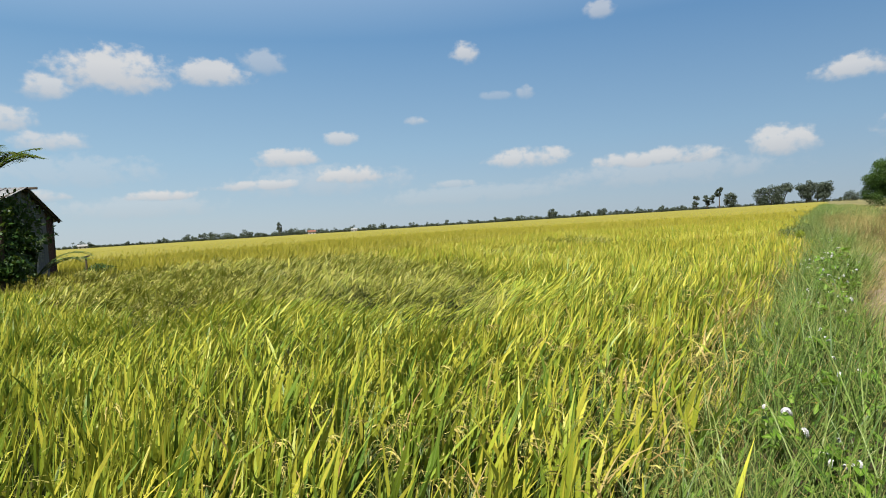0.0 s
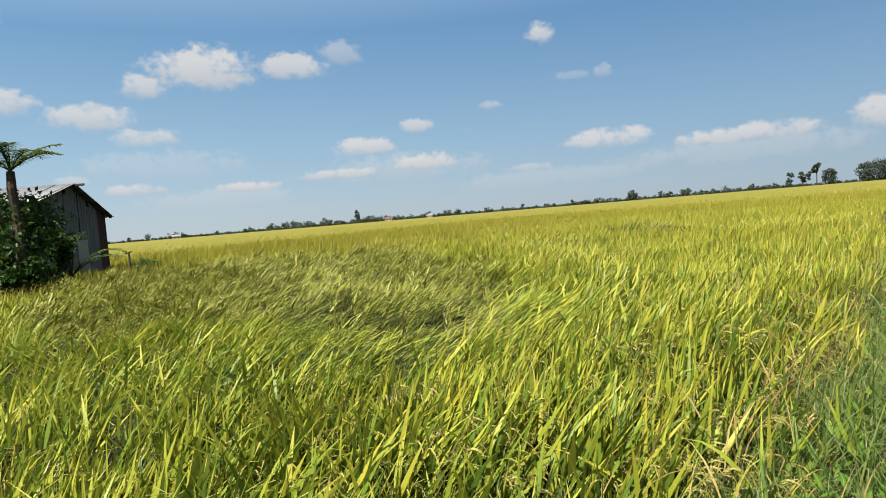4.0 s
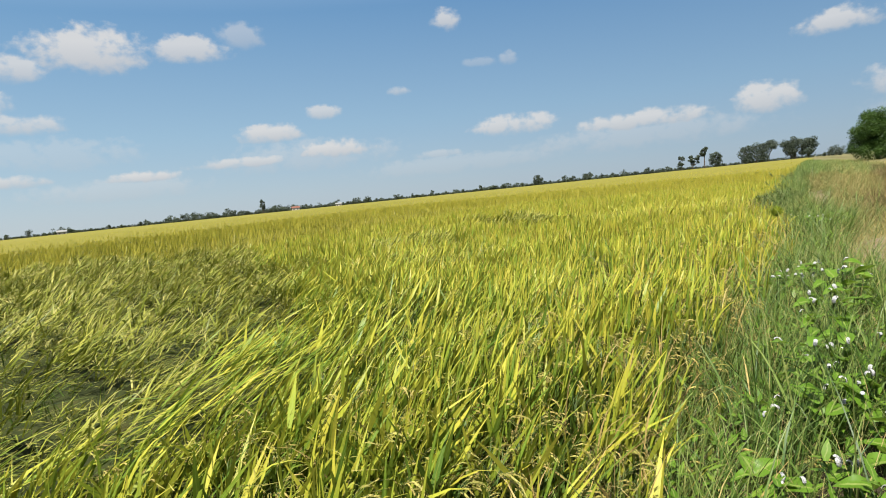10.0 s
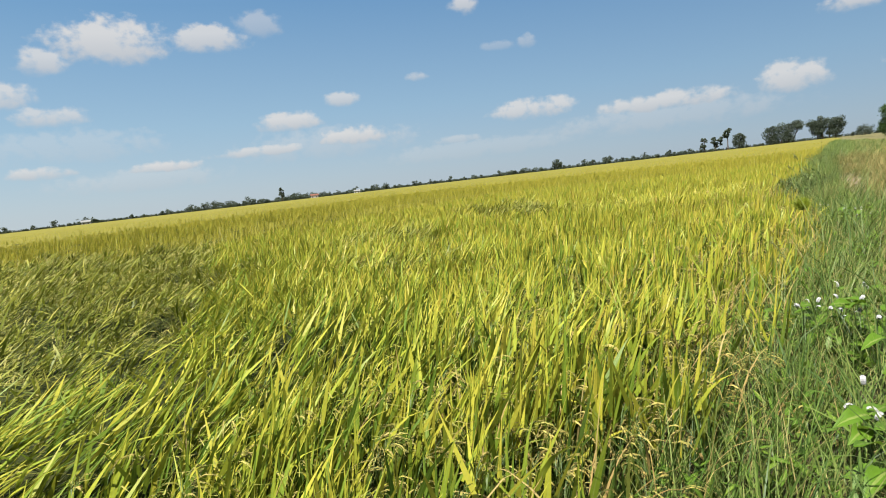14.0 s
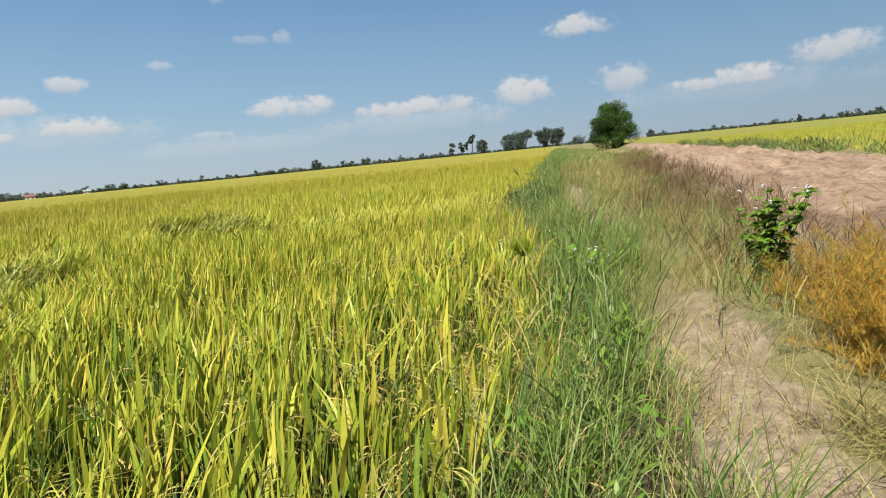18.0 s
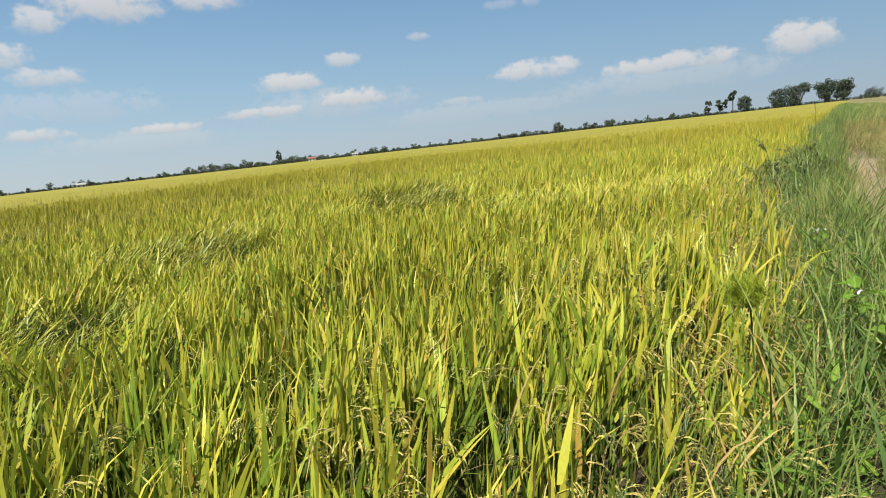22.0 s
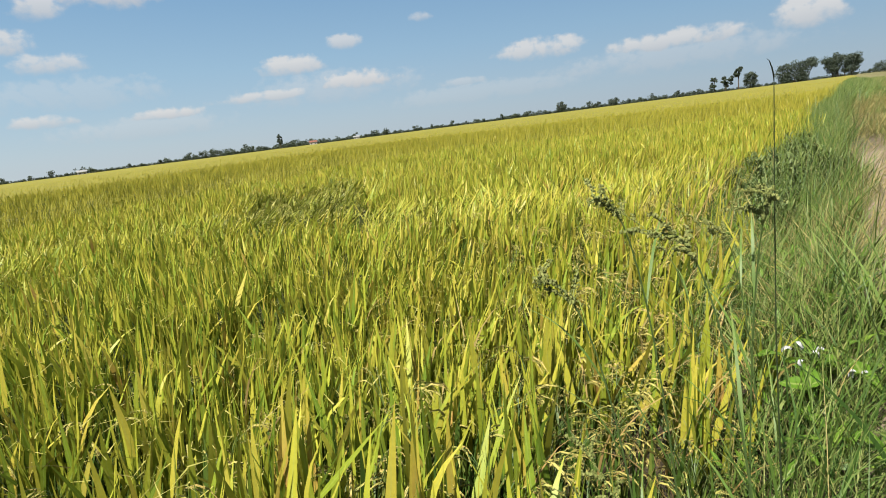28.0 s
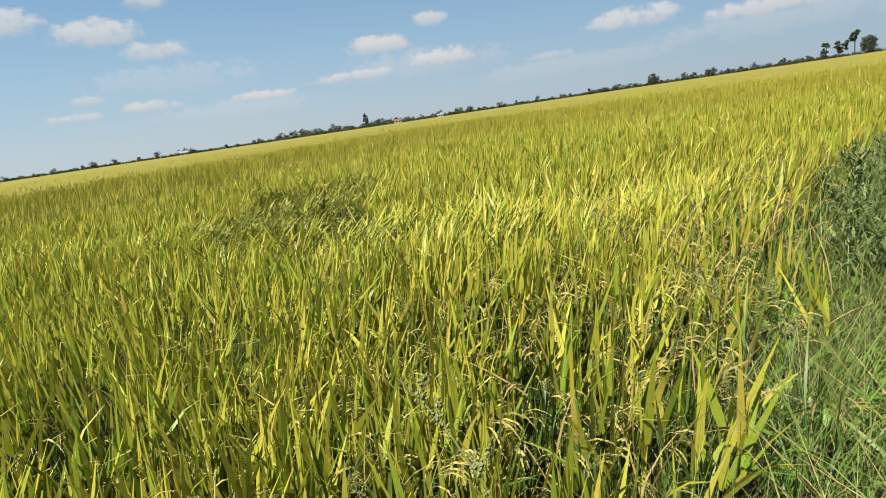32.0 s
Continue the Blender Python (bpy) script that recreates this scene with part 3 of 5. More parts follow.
def rice_leaves(x, y, segs, wide=1.0, low=False, short=1.0):
    """Leaves of the crop rooted round (x, y): upright flag leaves, or laid flat where the crop has lodged."""
    L = lodging(x, y)
    # hollows in the laid swathes
    k = ~((L > 0.35) & (furrow(x, y) < -0.12) & (rng.random(len(x)) < 0.93)) & ~((L > 0.45) & (x > -26) & (rng.random(len(x)) < 0.7))
    k = k & ~((np.exp(-((x + 5.6) / 3.6) ** 2 - ((y - 8.6) / 4.6) ** 2) > 0.4) & (furrow(x, y) < -0.45) & (rng.random(len(x)) < 0.65))
    x, y, L = x[k], y[k], L[k]
    n = len(x)
    lay = lay_direction(x, y)
    top = 0.28 + 0.07 * smooth_field(x, y, 2.6, 21) + 0.055 * smooth_field(x, y, 0.32, 22) + 0.04 * smooth_field(x, y, 0.75, 20) + rng.normal(0, 0.065, n)
    length = rng.uniform(0.30, 0.62, n) * (1 + 0.35 * L) * short
    combed = np.exp(-((x + 5.6) / 3.6) ** 2 - ((y - 8.6) / 4.6) ** 2)
    swept = 0.13 + 0.85 * combed + 0.22 * np.exp(-((x + 2.0) / 2.0) ** 2 - ((y - 3.0) / 2.5) ** 2) + 0.14 * np.exp(-((x + 4.5) / 3.0) ** 2 - ((y - 26.0) / 3.0) ** 2) + 0.10 * smooth_field(x, y, 3.5, 27) + 0.25 * np.clip(L * 1.5, 0, 1)
    lean = np.abs(swept + rng.normal(0, 0.22, n)) * (1 - L) + L * rng.normal(1.15, 0.30, n)
    lean = np.clip(lean, 0.02, 1.62)
    az = lay + rng.normal(0, 1.1 + 0.6 * (short < 1), n) * (1 - L) * (1 - 0.65 * combed) + rng.normal(0, 0.55, n) * L
    droop = np.where(rng.random(n) < 0.10, rng.uniform(0.5, 1.4, n), rng.gamma(1.3, 0.09, n)) * (1 - 0.4 * L)
    z0 = (top - length * np.cos(lean * 0.85)) * (1 - L) + L * (mound(x, y) + rng.uniform(-0.22, 0.02, n))
    if low:
        z0 = z0 - rng.uniform(0.15, 0.4, n)
    z0 = np.maximum(z0, -0.53)
    root = np.stack([x, y, z0], 1)
    width = rng.uniform(0.018, 0.040, n) * wide * (1 - 0.25 * L) * (1 + 0.4 * np.clip((-x - 5.0) / 12.0, 0, 1) * (segs > 1))
    face = rng.uniform(0, 2 * np.pi, n)
    return strips(root, az, lean, length, width, droop, segs, face, 1.7), L


def inside_field(x, y):
    return x < bund(y) - 0.12 + rng.exponential(0.20, len(x)) * (0.6 + 0.8 * smooth_field(x * 0, y, 1.5, 55) ** 2)


def sort_by_lodging(x, y, segs, wide, low=False, short=1.0):
    """Splits a stand into upright and lodged leaves."""
    L = lodging(x, y) > 0.55
    return [rice_leaves(x[~L], y[~L], segs, wide, low, short)[0], rice_leaves(x[L], y[L], segs, wide, low, short)[0]]


up_pieces, flat_pieces = [], []
# clumps near the bund, each a hill of many leaves
hx, hy = scatter(3700, -4.2, -0.1, -0.5, 31.0)
keep = inside_field(hx, hy) & (rng.random(len(hx)) < 0.42 + 0.58 * np.clip((bund(hy) - hx - 0.15) / 0.9, 0, 1))
hx, hy = hx[keep], hy[keep]
per = 9
x = np.repeat(hx, per) + rng.normal(0, 0.055, len(hx) * per)
y = np.repeat(hy, per) + rng.normal(0, 0.055, len(hx) * per)
a, b = sort_by_lodging(x, y, 4, 1.12)
up_pieces.append(a), flat_pieces.append(b)
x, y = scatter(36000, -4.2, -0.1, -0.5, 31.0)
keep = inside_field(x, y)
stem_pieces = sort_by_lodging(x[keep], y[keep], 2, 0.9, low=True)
# the middle distance
hx, hy = scatter(21500, -17.0, -4.2, 0.0, 42.0)
x = np.repeat(hx, 6) + rng.normal(0, 0.06, len(hx) * 6)
y = np.repeat(hy, 6) + rng.normal(0, 0.06, len(hx) * 6)
keep = np.hypot(x, y - 8) < 46
a, b = sort_by_lodging(x[keep], y[keep], 3, 1.02, short=0.80)
up_pieces.append(a), flat_pieces.append(b)
x, y = scatter(15000, -4.2, -0.5, 31.0, 44.0)
keep = inside_field(x, y)
a, b = sort_by_lodging(x[keep], y[keep], 2, 1.15, short=0.72)
up_pieces.append(a), flat_pieces.append(b)
# laid swathes: locks of leaves lying the same way over mounds, with dark hollows between them
cx, cy = scatter(38000, -26.0, -1.2, 3.0, 36.0)
L = lodging(cx, cy)
k = (L > 0.45) & (furrow(cx, cy) > -0.12)
cx, cy = cx[k], cy[k]
per = 7
lock = len(cx)
la = lay_direction(cx, cy) + rng.normal(0, 0.6, lock)
ll = np.clip(rng.normal(1.02, 0.30, lock), 0.35, 1.5)
lz = mound(cx, cy) + rng.normal(0, 0.035, lock)
cx, cy, la, ll, lz = (np.repeat(v, per) for v in (cx, cy, la, ll, lz))
n = len(cx)
flat_pieces.append(strips(np.stack([cx + rng.normal(0, 0.045, n), cy + rng.normal(0, 0.045, n), np.maximum(lz - 0.10 + rng.normal(0, 0.03, n), -0.5)], 1),
                          la + rng.normal(0, 0.4, n), ll + rng.normal(0, 0.22, n), rng.uniform(0.16, 0.36, n), rng.uniform(0.018, 0.036, n) * (1 + 0.9 * np.clip((-cx - 4.0) / 12.0, 0, 1)), rng.uniform(0.2, 0.8, n), 2,
                          rng.uniform(0, 6.28, n), 1.7))
# the blades that still stand in the hollows, in the same shade-darkened stem colour
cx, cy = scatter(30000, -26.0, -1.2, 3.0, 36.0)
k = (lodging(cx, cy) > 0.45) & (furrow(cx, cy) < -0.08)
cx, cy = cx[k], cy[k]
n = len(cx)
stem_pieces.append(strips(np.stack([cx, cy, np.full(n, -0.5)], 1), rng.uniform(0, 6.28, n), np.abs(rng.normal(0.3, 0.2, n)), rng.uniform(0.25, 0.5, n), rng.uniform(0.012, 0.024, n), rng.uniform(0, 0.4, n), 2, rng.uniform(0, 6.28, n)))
rice = mesh_object("rice_crop", np_mesh("rice_crop", *merge(up_pieces)), RICE_LEAF)
tagged(rice, "ripening rice crop with upright yellow-green flag leaves", "rice", kind="stuff")
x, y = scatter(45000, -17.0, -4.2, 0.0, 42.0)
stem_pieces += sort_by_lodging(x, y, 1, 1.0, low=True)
stems = mesh_object("rice_stems", np_mesh("rice_stems", *merge(stem_pieces)), RICE_STEM_SHADED)
tagged(stems, "dark green sheaths and older leaves of the rice, darkened further as shade", "rice", kind="stuff")
lodged = mesh_object("lodged_rice", np_mesh("lodged_rice", *merge(flat_pieces)), LODGED)
tagged(lodged, "pale olive rice laid flat by wind in swirling swathes", "rice", kind="stuff")

far_pieces = []
x, y = scatter(220000, -66.0, -0.6, 0.0, 92.0)
keep = ((x < -17.0) | (y > 42.0)) & (x < bund(y) + 0.1) & (rng.random(len(x)) < np.clip((66.0 + x) / 22.0, 0, 1)) & (rng.random(len(x)) < np.clip((92.0 - y) / 14.0, 0, 1)) & (x < bund(y) + rng.normal(0, 0.25, len(x))) & ((np.arctan2(-x, y - 19.0) < radians(75)) | ((np.arctan2(-x, y + 1.0) < radians(80)) & (y < 60)))
far_pieces.append(rice_leaves(x[keep], y[keep], 1, 2.6)[0])
x, y = scatter(85000, -150.0, 1.2, 8.0, 190.0)
keep = ((x < -44.0) | (y > 78.0)) & (x < bund(y) + rng.normal(0, 0.4, len(x)))
far_pieces.append(rice_leaves(x[keep], y[keep], 1, 5.8)[0])
x, y = scatter(26000, -20.0, -0.7, -12.0, 0.2)
keep = x < bund(y)
far_pieces.append(rice_leaves(x[keep], y[keep], 1, 2.0)[0])
far_rice = mesh_object("distant_rice", np_mesh("distant_rice", *merge(far_pieces)), RICE_FAR)
tagged(far_rice, "golden ripe rice of the far field", "rice", kind="stuff")


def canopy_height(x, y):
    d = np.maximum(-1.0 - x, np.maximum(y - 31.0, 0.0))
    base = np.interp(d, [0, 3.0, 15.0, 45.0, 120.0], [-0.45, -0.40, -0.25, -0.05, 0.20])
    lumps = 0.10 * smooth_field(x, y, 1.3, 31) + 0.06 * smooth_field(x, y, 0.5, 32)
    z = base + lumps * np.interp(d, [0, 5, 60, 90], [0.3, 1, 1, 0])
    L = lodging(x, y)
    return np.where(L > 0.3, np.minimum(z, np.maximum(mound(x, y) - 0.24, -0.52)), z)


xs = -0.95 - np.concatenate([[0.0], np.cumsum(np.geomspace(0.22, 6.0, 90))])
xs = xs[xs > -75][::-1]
# a single dark sheet whose colour stands for shade in the crop's gaps
under = sheet("lower_rice_shade_sheet", xs, grid_axis(-40, 100, -1.0, 45.0, 0.3, 1.08), canopy_height, UNDER_SHADE)
tagged(under, "one dark sheet for the lower rice foliage, its shade put into the colour", "rice", kind="stuff")


def far_canopy(x, y):
    d = np.maximum(-1.0 - x, np.maximum(y - 31.0, 0.0))
    return np.interp(d, [26.0, 40.0, 60.0, 110.0], [-0.6, -0.10, 0.12, 0.24]) + 0.03 * smooth_field(x, y, 9.0, 33) - 0.75 * np.clip((x - bund(y) + 1.3) / 1.5, 0, 1) - 1.5 * (x > bund(y) + 0.3)


xs = 5.0 - np.concatenate([[0.0], np.cumsum(np.geomspace(0.7, 40.0, 116))])
xs = xs[xs > -950][::-1]
canopy = sheet("rice_canopy", xs, grid_axis(-60, 800, 0.0, 90.0, 1.2, 1.06), far_canopy, CANOPY)
tagged(canopy, "golden tops of the ripe rice field", "rice", kind="stuff")

# the field on the other side of the road
xs = grid_axis(8.0, 700, 8.0, 30.0, 0.5, 1.1)
ys = grid_axis(-90, 800, 12.0, 80.0, 0.6, 1.08)
other = sheet("far_side_rice", xs, ys, lambda X, Y: -0.02 + 0.07 * smooth_field(X, Y, 1.5, 41) * (Y < 90) - 2.0 * (X < road_left(Y) + 5.4), CANOPY_GREEN)
tagged(other, "bright green rice field beyond the embankment road", "rice", kind="stuff")
x, y = scatter(90000, 9.5, 60.0, 18.0, 110.0)
keep = (x > road_left(y) + 5.6) & (np.arctan2(x, y - 12) < radians(32))
v = rice_leaves(x[keep], y[keep], 1, 2.2, short=0.6)[0]
green_far = mesh_object("far_side_leaves", np_mesh("far_side_leaves", *v), RICE_LEAF)
tagged(green_far, "upright leaves of the rice field beyond the road", "rice", kind="stuff")

# ---------------------------------------------------------------- ears of the rice


def grains(x, y, z0, az, length, per, size, lean0=0.35, bend=2.1):
    """Drooping ears: a thin arching stalk hung with plump grains. Returns triangles of the grains and quads of the stalks."""
    n = len(x)
    stalk = strips(np.stack([x, y, z0], 1), az, np.full(n, lean0), length, np.full(n, 0.0025), np.full(n, bend), 4, taper=4.0)
    s = np.sort(0.42 + 0.58 * (np.arange(per)[None] + rng.uniform(0, 0.8, (n, per))) / per, axis=1)
    # place along the arch
    k = 12
    cum = np.zeros((n, k + 1, 3))
    out_dir = np.stack([-np.sin(az), np.cos(az), np.zeros(n)], 1)
    for i in range(k):
        a = lean0 + bend * ((i + 0.5) / k) ** 1.6
        cum[:, i + 1] = cum[:, i] + (out_dir * np.sin(a) + np.array([0, 0, 1.0]) * np.cos(a)) * (length / k)[:, None]
    idx = np.minimum((s * k).astype(int), k - 1)
    f = (s * k - idx)[..., None]
    rows = np.arange(n)[:, None]
    p = cum[rows, idx] * (1 - f) + cum[rows, idx + 1] * f
    d = cum[rows, idx + 1] - cum[rows, idx]
    d = d / np.linalg.norm(d, axis=-1, keepdims=True)
    p = p + np.stack([x, y, z0], 1)[:, None] + rng.normal(0, 0.0028, (n, per, 3)) + np.array([0, 0, -0.004]) * rng.uniform(0, 1, (n, per, 1))
    d = d + rng.normal(0, 0.22, (n, per, 3)) + np.array([0, 0, -0.1])
    d = (d / np.linalg.norm(d, axis=-1, keepdims=True)).reshape(-1, 3)
    p = p.reshape(-1, 3)
    m = len(p)
    ref = np.where(np.abs(d[:, 2:3]) > 0.9, np.array([[1.0, 0, 0]]), np.array([[0, 0, 1.0]]))
    u = np.cross(d, ref)
    u /= np.linalg.norm(u, axis=1, keepdims=True)
    w = np.cross(d, u)
    h = size * rng.uniform(0.8, 1.25, (m, 1))
    V = np.empty((m, 4, 3))
    V[:, 0], V[:, 3] = p - d * h, p + d * h
    V[:, 1], V[:, 2] = p + u * h * 0.42, p - u * h * 0.28 + w * h * 0.36
    base = (np.arange(m) * 4)[:, None, None]
    T = base + np.array([[0, 2, 1], [0, 3, 2], [0, 1, 3], [3, 1, 2]])[None]
    # the close-set row of grains along the arch
    k0 = 5
    row = cum[:, k0::2] + np.stack([x, y, z0], 1)[:, None]
    side = rng.normal(0, 1, (n, 1, 3))
    side = side / np.linalg.norm(side, axis=-1, keepdims=True)
    m2 = row.shape[1]
    wid = size * 0.45 * np.array([0.3] + [1.0] * (m2 - 2) + [0.25])[None, :, None]
    RV = np.stack([row - side * wid, row + side * wid], 2).reshape(-1, 3)
    b = (np.arange(n) * m2 * 2)[:, None] + np.arange(m2 - 1)[None] * 2
    RT = np.concatenate([np.stack([b, b + 1, b + 3], -1).reshape(-1, 3), np.stack([b, b + 3, b + 2], -1).reshape(-1, 3)]) + m * 4
    return np.concatenate([V.reshape(-1, 3), RV]), np.concatenate([T.reshape(-1, 3), RT]), stalk


def ear_places(n, x0, x1, y0, y1):
    x, y = scatter(n, x0, x1, y0, y1)
    keep = inside_field(x, y)
    x, y = x[keep], y[keep]
    L = lodging(x, y)
    z = 0.05 + 0.07 * smooth_field(x, y, 2.6, 21) + rng.normal(0, 0.08, len(x)) - 0.10 * L
    az = lay_direction(x, y) + rng.normal(0, 1.2, len(x))
    return x, y, z, az, rng.uniform(0.20, 0.32, len(x))


x, y, z, az, ln = ear_places(12000, -3.6, -0.05, 0.3, 30.0)
k = rng.random(len(x)) < np.clip(1.0 * np.exp(-(bund(y) + 0.1 - x) / 1.1), 0.0, 1)
x, y, z, az, ln = x[k], y[k], z[k], az[k], ln[k]
z = z - 0.03 - 0.26 * rng.random(len(x)) * np.exp(-np.maximum(bund(y) - x, 0) / 0.45)
strand = 5
x, y, z, ln = (np.repeat(v, strand) for v in (x, y, z, ln))
az = np.repeat(az, strand) + rng.normal(0, 0.5, len(x))
ln = ln * rng.uniform(0.6, 1.1, len(x))
gv, gt, st = grains(x, y, z, az, ln, 7, 0.0090, 0.35, 2.9)
ears = mesh_object("rice_ears", np_mesh("rice_ears", gv, gt), GRAIN)
tagged(ears, "drooping golden ears of ripe rice grain", "rice", kind="stuff")
ear_stalks = mesh_object("rice_ear_stalks", np_mesh("rice_ear_stalks", *st), STEM)
tagged(ear_stalks, "thin arching stalks of the rice ears", "rice", kind="stuff")
# ears further in, each a few short hanging branches
x, y, z, az, ln = ear_places(58000, -24.0, -1.6, 0.3, 45.0)
L = lodging(x, y)
z = np.where(L > 0.45, mound(x, y) + rng.uniform(0.0, 0.12, len(x)), z + rng.uniform(-0.02, 0.17, len(x)) + 0.07 * np.clip((-x - 5.0) / 5.0, 0, 1))
k = (L < 0.45) | (furrow(x, y) > -0.25)
x, y, z, az, ln = (np.repeat(v[k], 2) for v in (x, y, z, az, ln))
n = len(x)
v = strips(np.stack([x + rng.normal(0, 0.02, n), y + rng.normal(0, 0.02, n), z + rng.normal(0, 0.015, n)], 1), az + rng.normal(0, 0.7, n), rng.uniform(0.7, 1.8, n), ln * rng.uniform(0.25, 0.5, n),
           rng.uniform(0.012, 0.023, n), rng.uniform(0.5, 1.2, n), 1, rng.uniform(0, 6.28, n), 3.0)
# ears lying on the laid swathes
ex, ey = scatter(60000, -26.0, -1.6, 3.0, 36.0)
k = (lodging(ex, ey) > 0.40) & (furrow(ex, ey) > 0.0) & (ex < -6.0 + rng.normal(0, 1.5, len(ex)))
ex, ey = ex[k], ey[k]
ea, ez = lay_direction(ex, ey), mound(ex, ey)
ex, ey, ea, ez = (np.repeat(q, 3) for q in (ex, ey, ea, ez))
n = len(ex)
w = strips(np.stack([ex + rng.normal(0, 0.03, n), ey + rng.normal(0, 0.03, n), ez + rng.uniform(-0.04, 0.09, n)], 1), ea + rng.normal(0, 1.2, n), rng.uniform(0.4, 1.5, n), rng.uniform(0.06, 0.15, n),
           rng.uniform(0.009, 0.018, n) * (1 + 0.7 * np.clip((-ex - 4.0) / 12.0, 0, 1)), rng.uniform(0.4, 1.4, n), 2, rng.uniform(0, 6.28, n), 3.0)
laid_ears = mesh_object("lodged_rice_ears", np_mesh("lodged_rice_ears", *w), PALE_EAR)
tagged(laid_ears, "pale rice ears strewn over the laid swathes", "rice", kind="stuff")
tassels = mesh_object("rice_tassels", np_mesh("rice_tassels", *v), EAR_GREEN)
tagged(tassels, "pale golden rice ears among the leaves", "rice", kind="stuff")
# withered leaves low in the stand, thickest along the crop's edge
x, y = scatter(24000, -3.0, -0.05, 0.0, 30.0)
keep = inside_field(x, y) & (rng.random(24000) < np.clip(0.06 + 0.7 * np.exp(-np.maximum(bund(y) - x, 0) / 0.30), 0, 1))
x, y = x[keep], y[keep]
n = len(x)
v = strips(np.stack([x, y, rng.uniform(-0.45, 0.10, n)], 1), lay_direction(x, y) + rng.normal(0, 1.3, n), rng.uniform(0.15, 1.0, n), rng.uniform(0.25, 0.45, n),
           rng.uniform(0.007, 0.013, n), rng.uniform(0.2, 1.6, n), 4, rng.uniform(0, 6.28, n))
withered = mesh_object("withered_rice_leaves", np_mesh("withered_rice_leaves", *v), DRY_LEAF)
tagged(withered, "withered tan leaves low among the rice stems", "rice", kind="stuff")

# ---------------------------------------------------------------- grass of the bund and the path


def tufts(n_tuft, per, x0, x1, y0, y1, length, width, lean, droop, segs, keep_fn, spread=0.05, wind=-1.0, wind_mix=0.9):
    tx, ty = scatter(n_tuft, x0, x1, y0, y1)
    k = keep_fn(tx, ty)
    tx, ty = tx[k], ty[k]
    size = np.repeat(rng.uniform(0.65, 1.15, len(tx)), per)
    x = np.repeat(tx, per) + rng.normal(0, spread, len(tx) * per)
    y = np.repeat(ty, per) + rng.normal(0, spread, len(tx) * per)
    n = len(x)
    z = land(x, y) - 0.01
    return strips(np.stack([x, y, z], 1), wind + rng.normal(0, wind_mix, n), np.abs(rng.normal(lean, lean * 0.5, n)), rng.uniform(*length, n) * size,
                  rng.uniform(*width, n), rng.gamma(2.0, droop / 2, n), segs, rng.uniform(0, 6.28, n))


def verge_keep(x, y):
    c = 0.36 - 0.10 * np.sin(y * 0.9) + 0.10 * smooth_field(x * 0, y, 3.0, 51)
    c = c + 0.12 * np.clip((y - 8.0) / 2.0, 0, 1)
    c = np.where(y > 17, c + 0.13, c) - 0.42 * np.clip((y - 19.3) / 1.2, 0, 1) - 0.22 * np.clip((y - 21.5) / 1.5, 0, 1)
    return (x > bund(y) - 0.05) & (x < c)


tall_clumps = tufts(460, 24, -1.6, 0.9, 4.0, 50.0, (0.5, 0.95), (0.005, 0.011), 0.32, 0.7, 5, lambda x, y: verge_keep(x, y) & (smooth_field(x, y, 2.2, 52) > 0.25), 0.07, -1.0, 1.6)
green = [tall_clumps, tufts(60, 7, -0.35, 0.30, 9.0, 22.0, (0.5, 0.85), (0.012, 0.022), 0.55, 1.6, 7, verge_keep, 0.05, -0.6, 1.6), tufts(2500, 9, -1.2, 0.95, -0.5, 25.0, (0.36, 0.78), (0.0045, 0.0110), 0.34, 0.8, 4, verge_keep, 0.06, -1.0, 1.3),
         tufts(3200, 8, -1.7, 0.9, 24.0, 54.0, (0.4, 0.9), (0.007, 0.014), 0.3, 0.7, 2, verge_keep, 0.1, -1.0, 1.3),
         tufts(2900, 8, -1.1, 0.6, -0.5, 25.0, (0.14, 0.32), (0.005, 0.011), 0.7, 1.0, 2, verge_keep, 0.06, 0.0, 2.5),
         tufts(1500, 8, 0.5, 4.0, 16.0, 48.0, (0.2, 0.5), (0.005, 0.01), 0.5, 0.9, 3, lambda x, y: x < road_left(y) - 0.9, 0.1, 0.0, 2.5),
         tufts(2600, 6, -0.9, 6.0, 50.0, 170.0, (0.35, 0.75), (0.02, 0.05), 0.4, 0.7, 2, lambda x, y: x < road_left(y) - 0.5, 0.25),
         tufts(2600, 8, -1.6, 3.0, 48.0, 170.0, (0.5, 1.0), (0.015, 0.035), 0.35, 0.7, 2, lambda x, y: (x > bund(y) - 0.2) & (x < bund(y) + 2.2), 0.25)]
verge = mesh_object("verge_grass", np_mesh("verge_grass", *merge(green)), VERGE)
tagged(verge, "fine green grass growing thick along the bund", "grass", kind="stuff")


def path_edge(x, y):
    bare = (np.abs(x - 0.80 - 0.08 * np.sin(y * 1.3)) < 0.24) & (y < 16.8)
    bare = bare | ((np.abs(x - 0.36 - 0.1 * np.sin(y * 1.3)) < 0.20) & (y > 19.8) & (y < 31.0))
    return ~bare & (x < road_left(y) - 0.5) & (smooth_field(x, y, 1.2, 61) > -0.35)


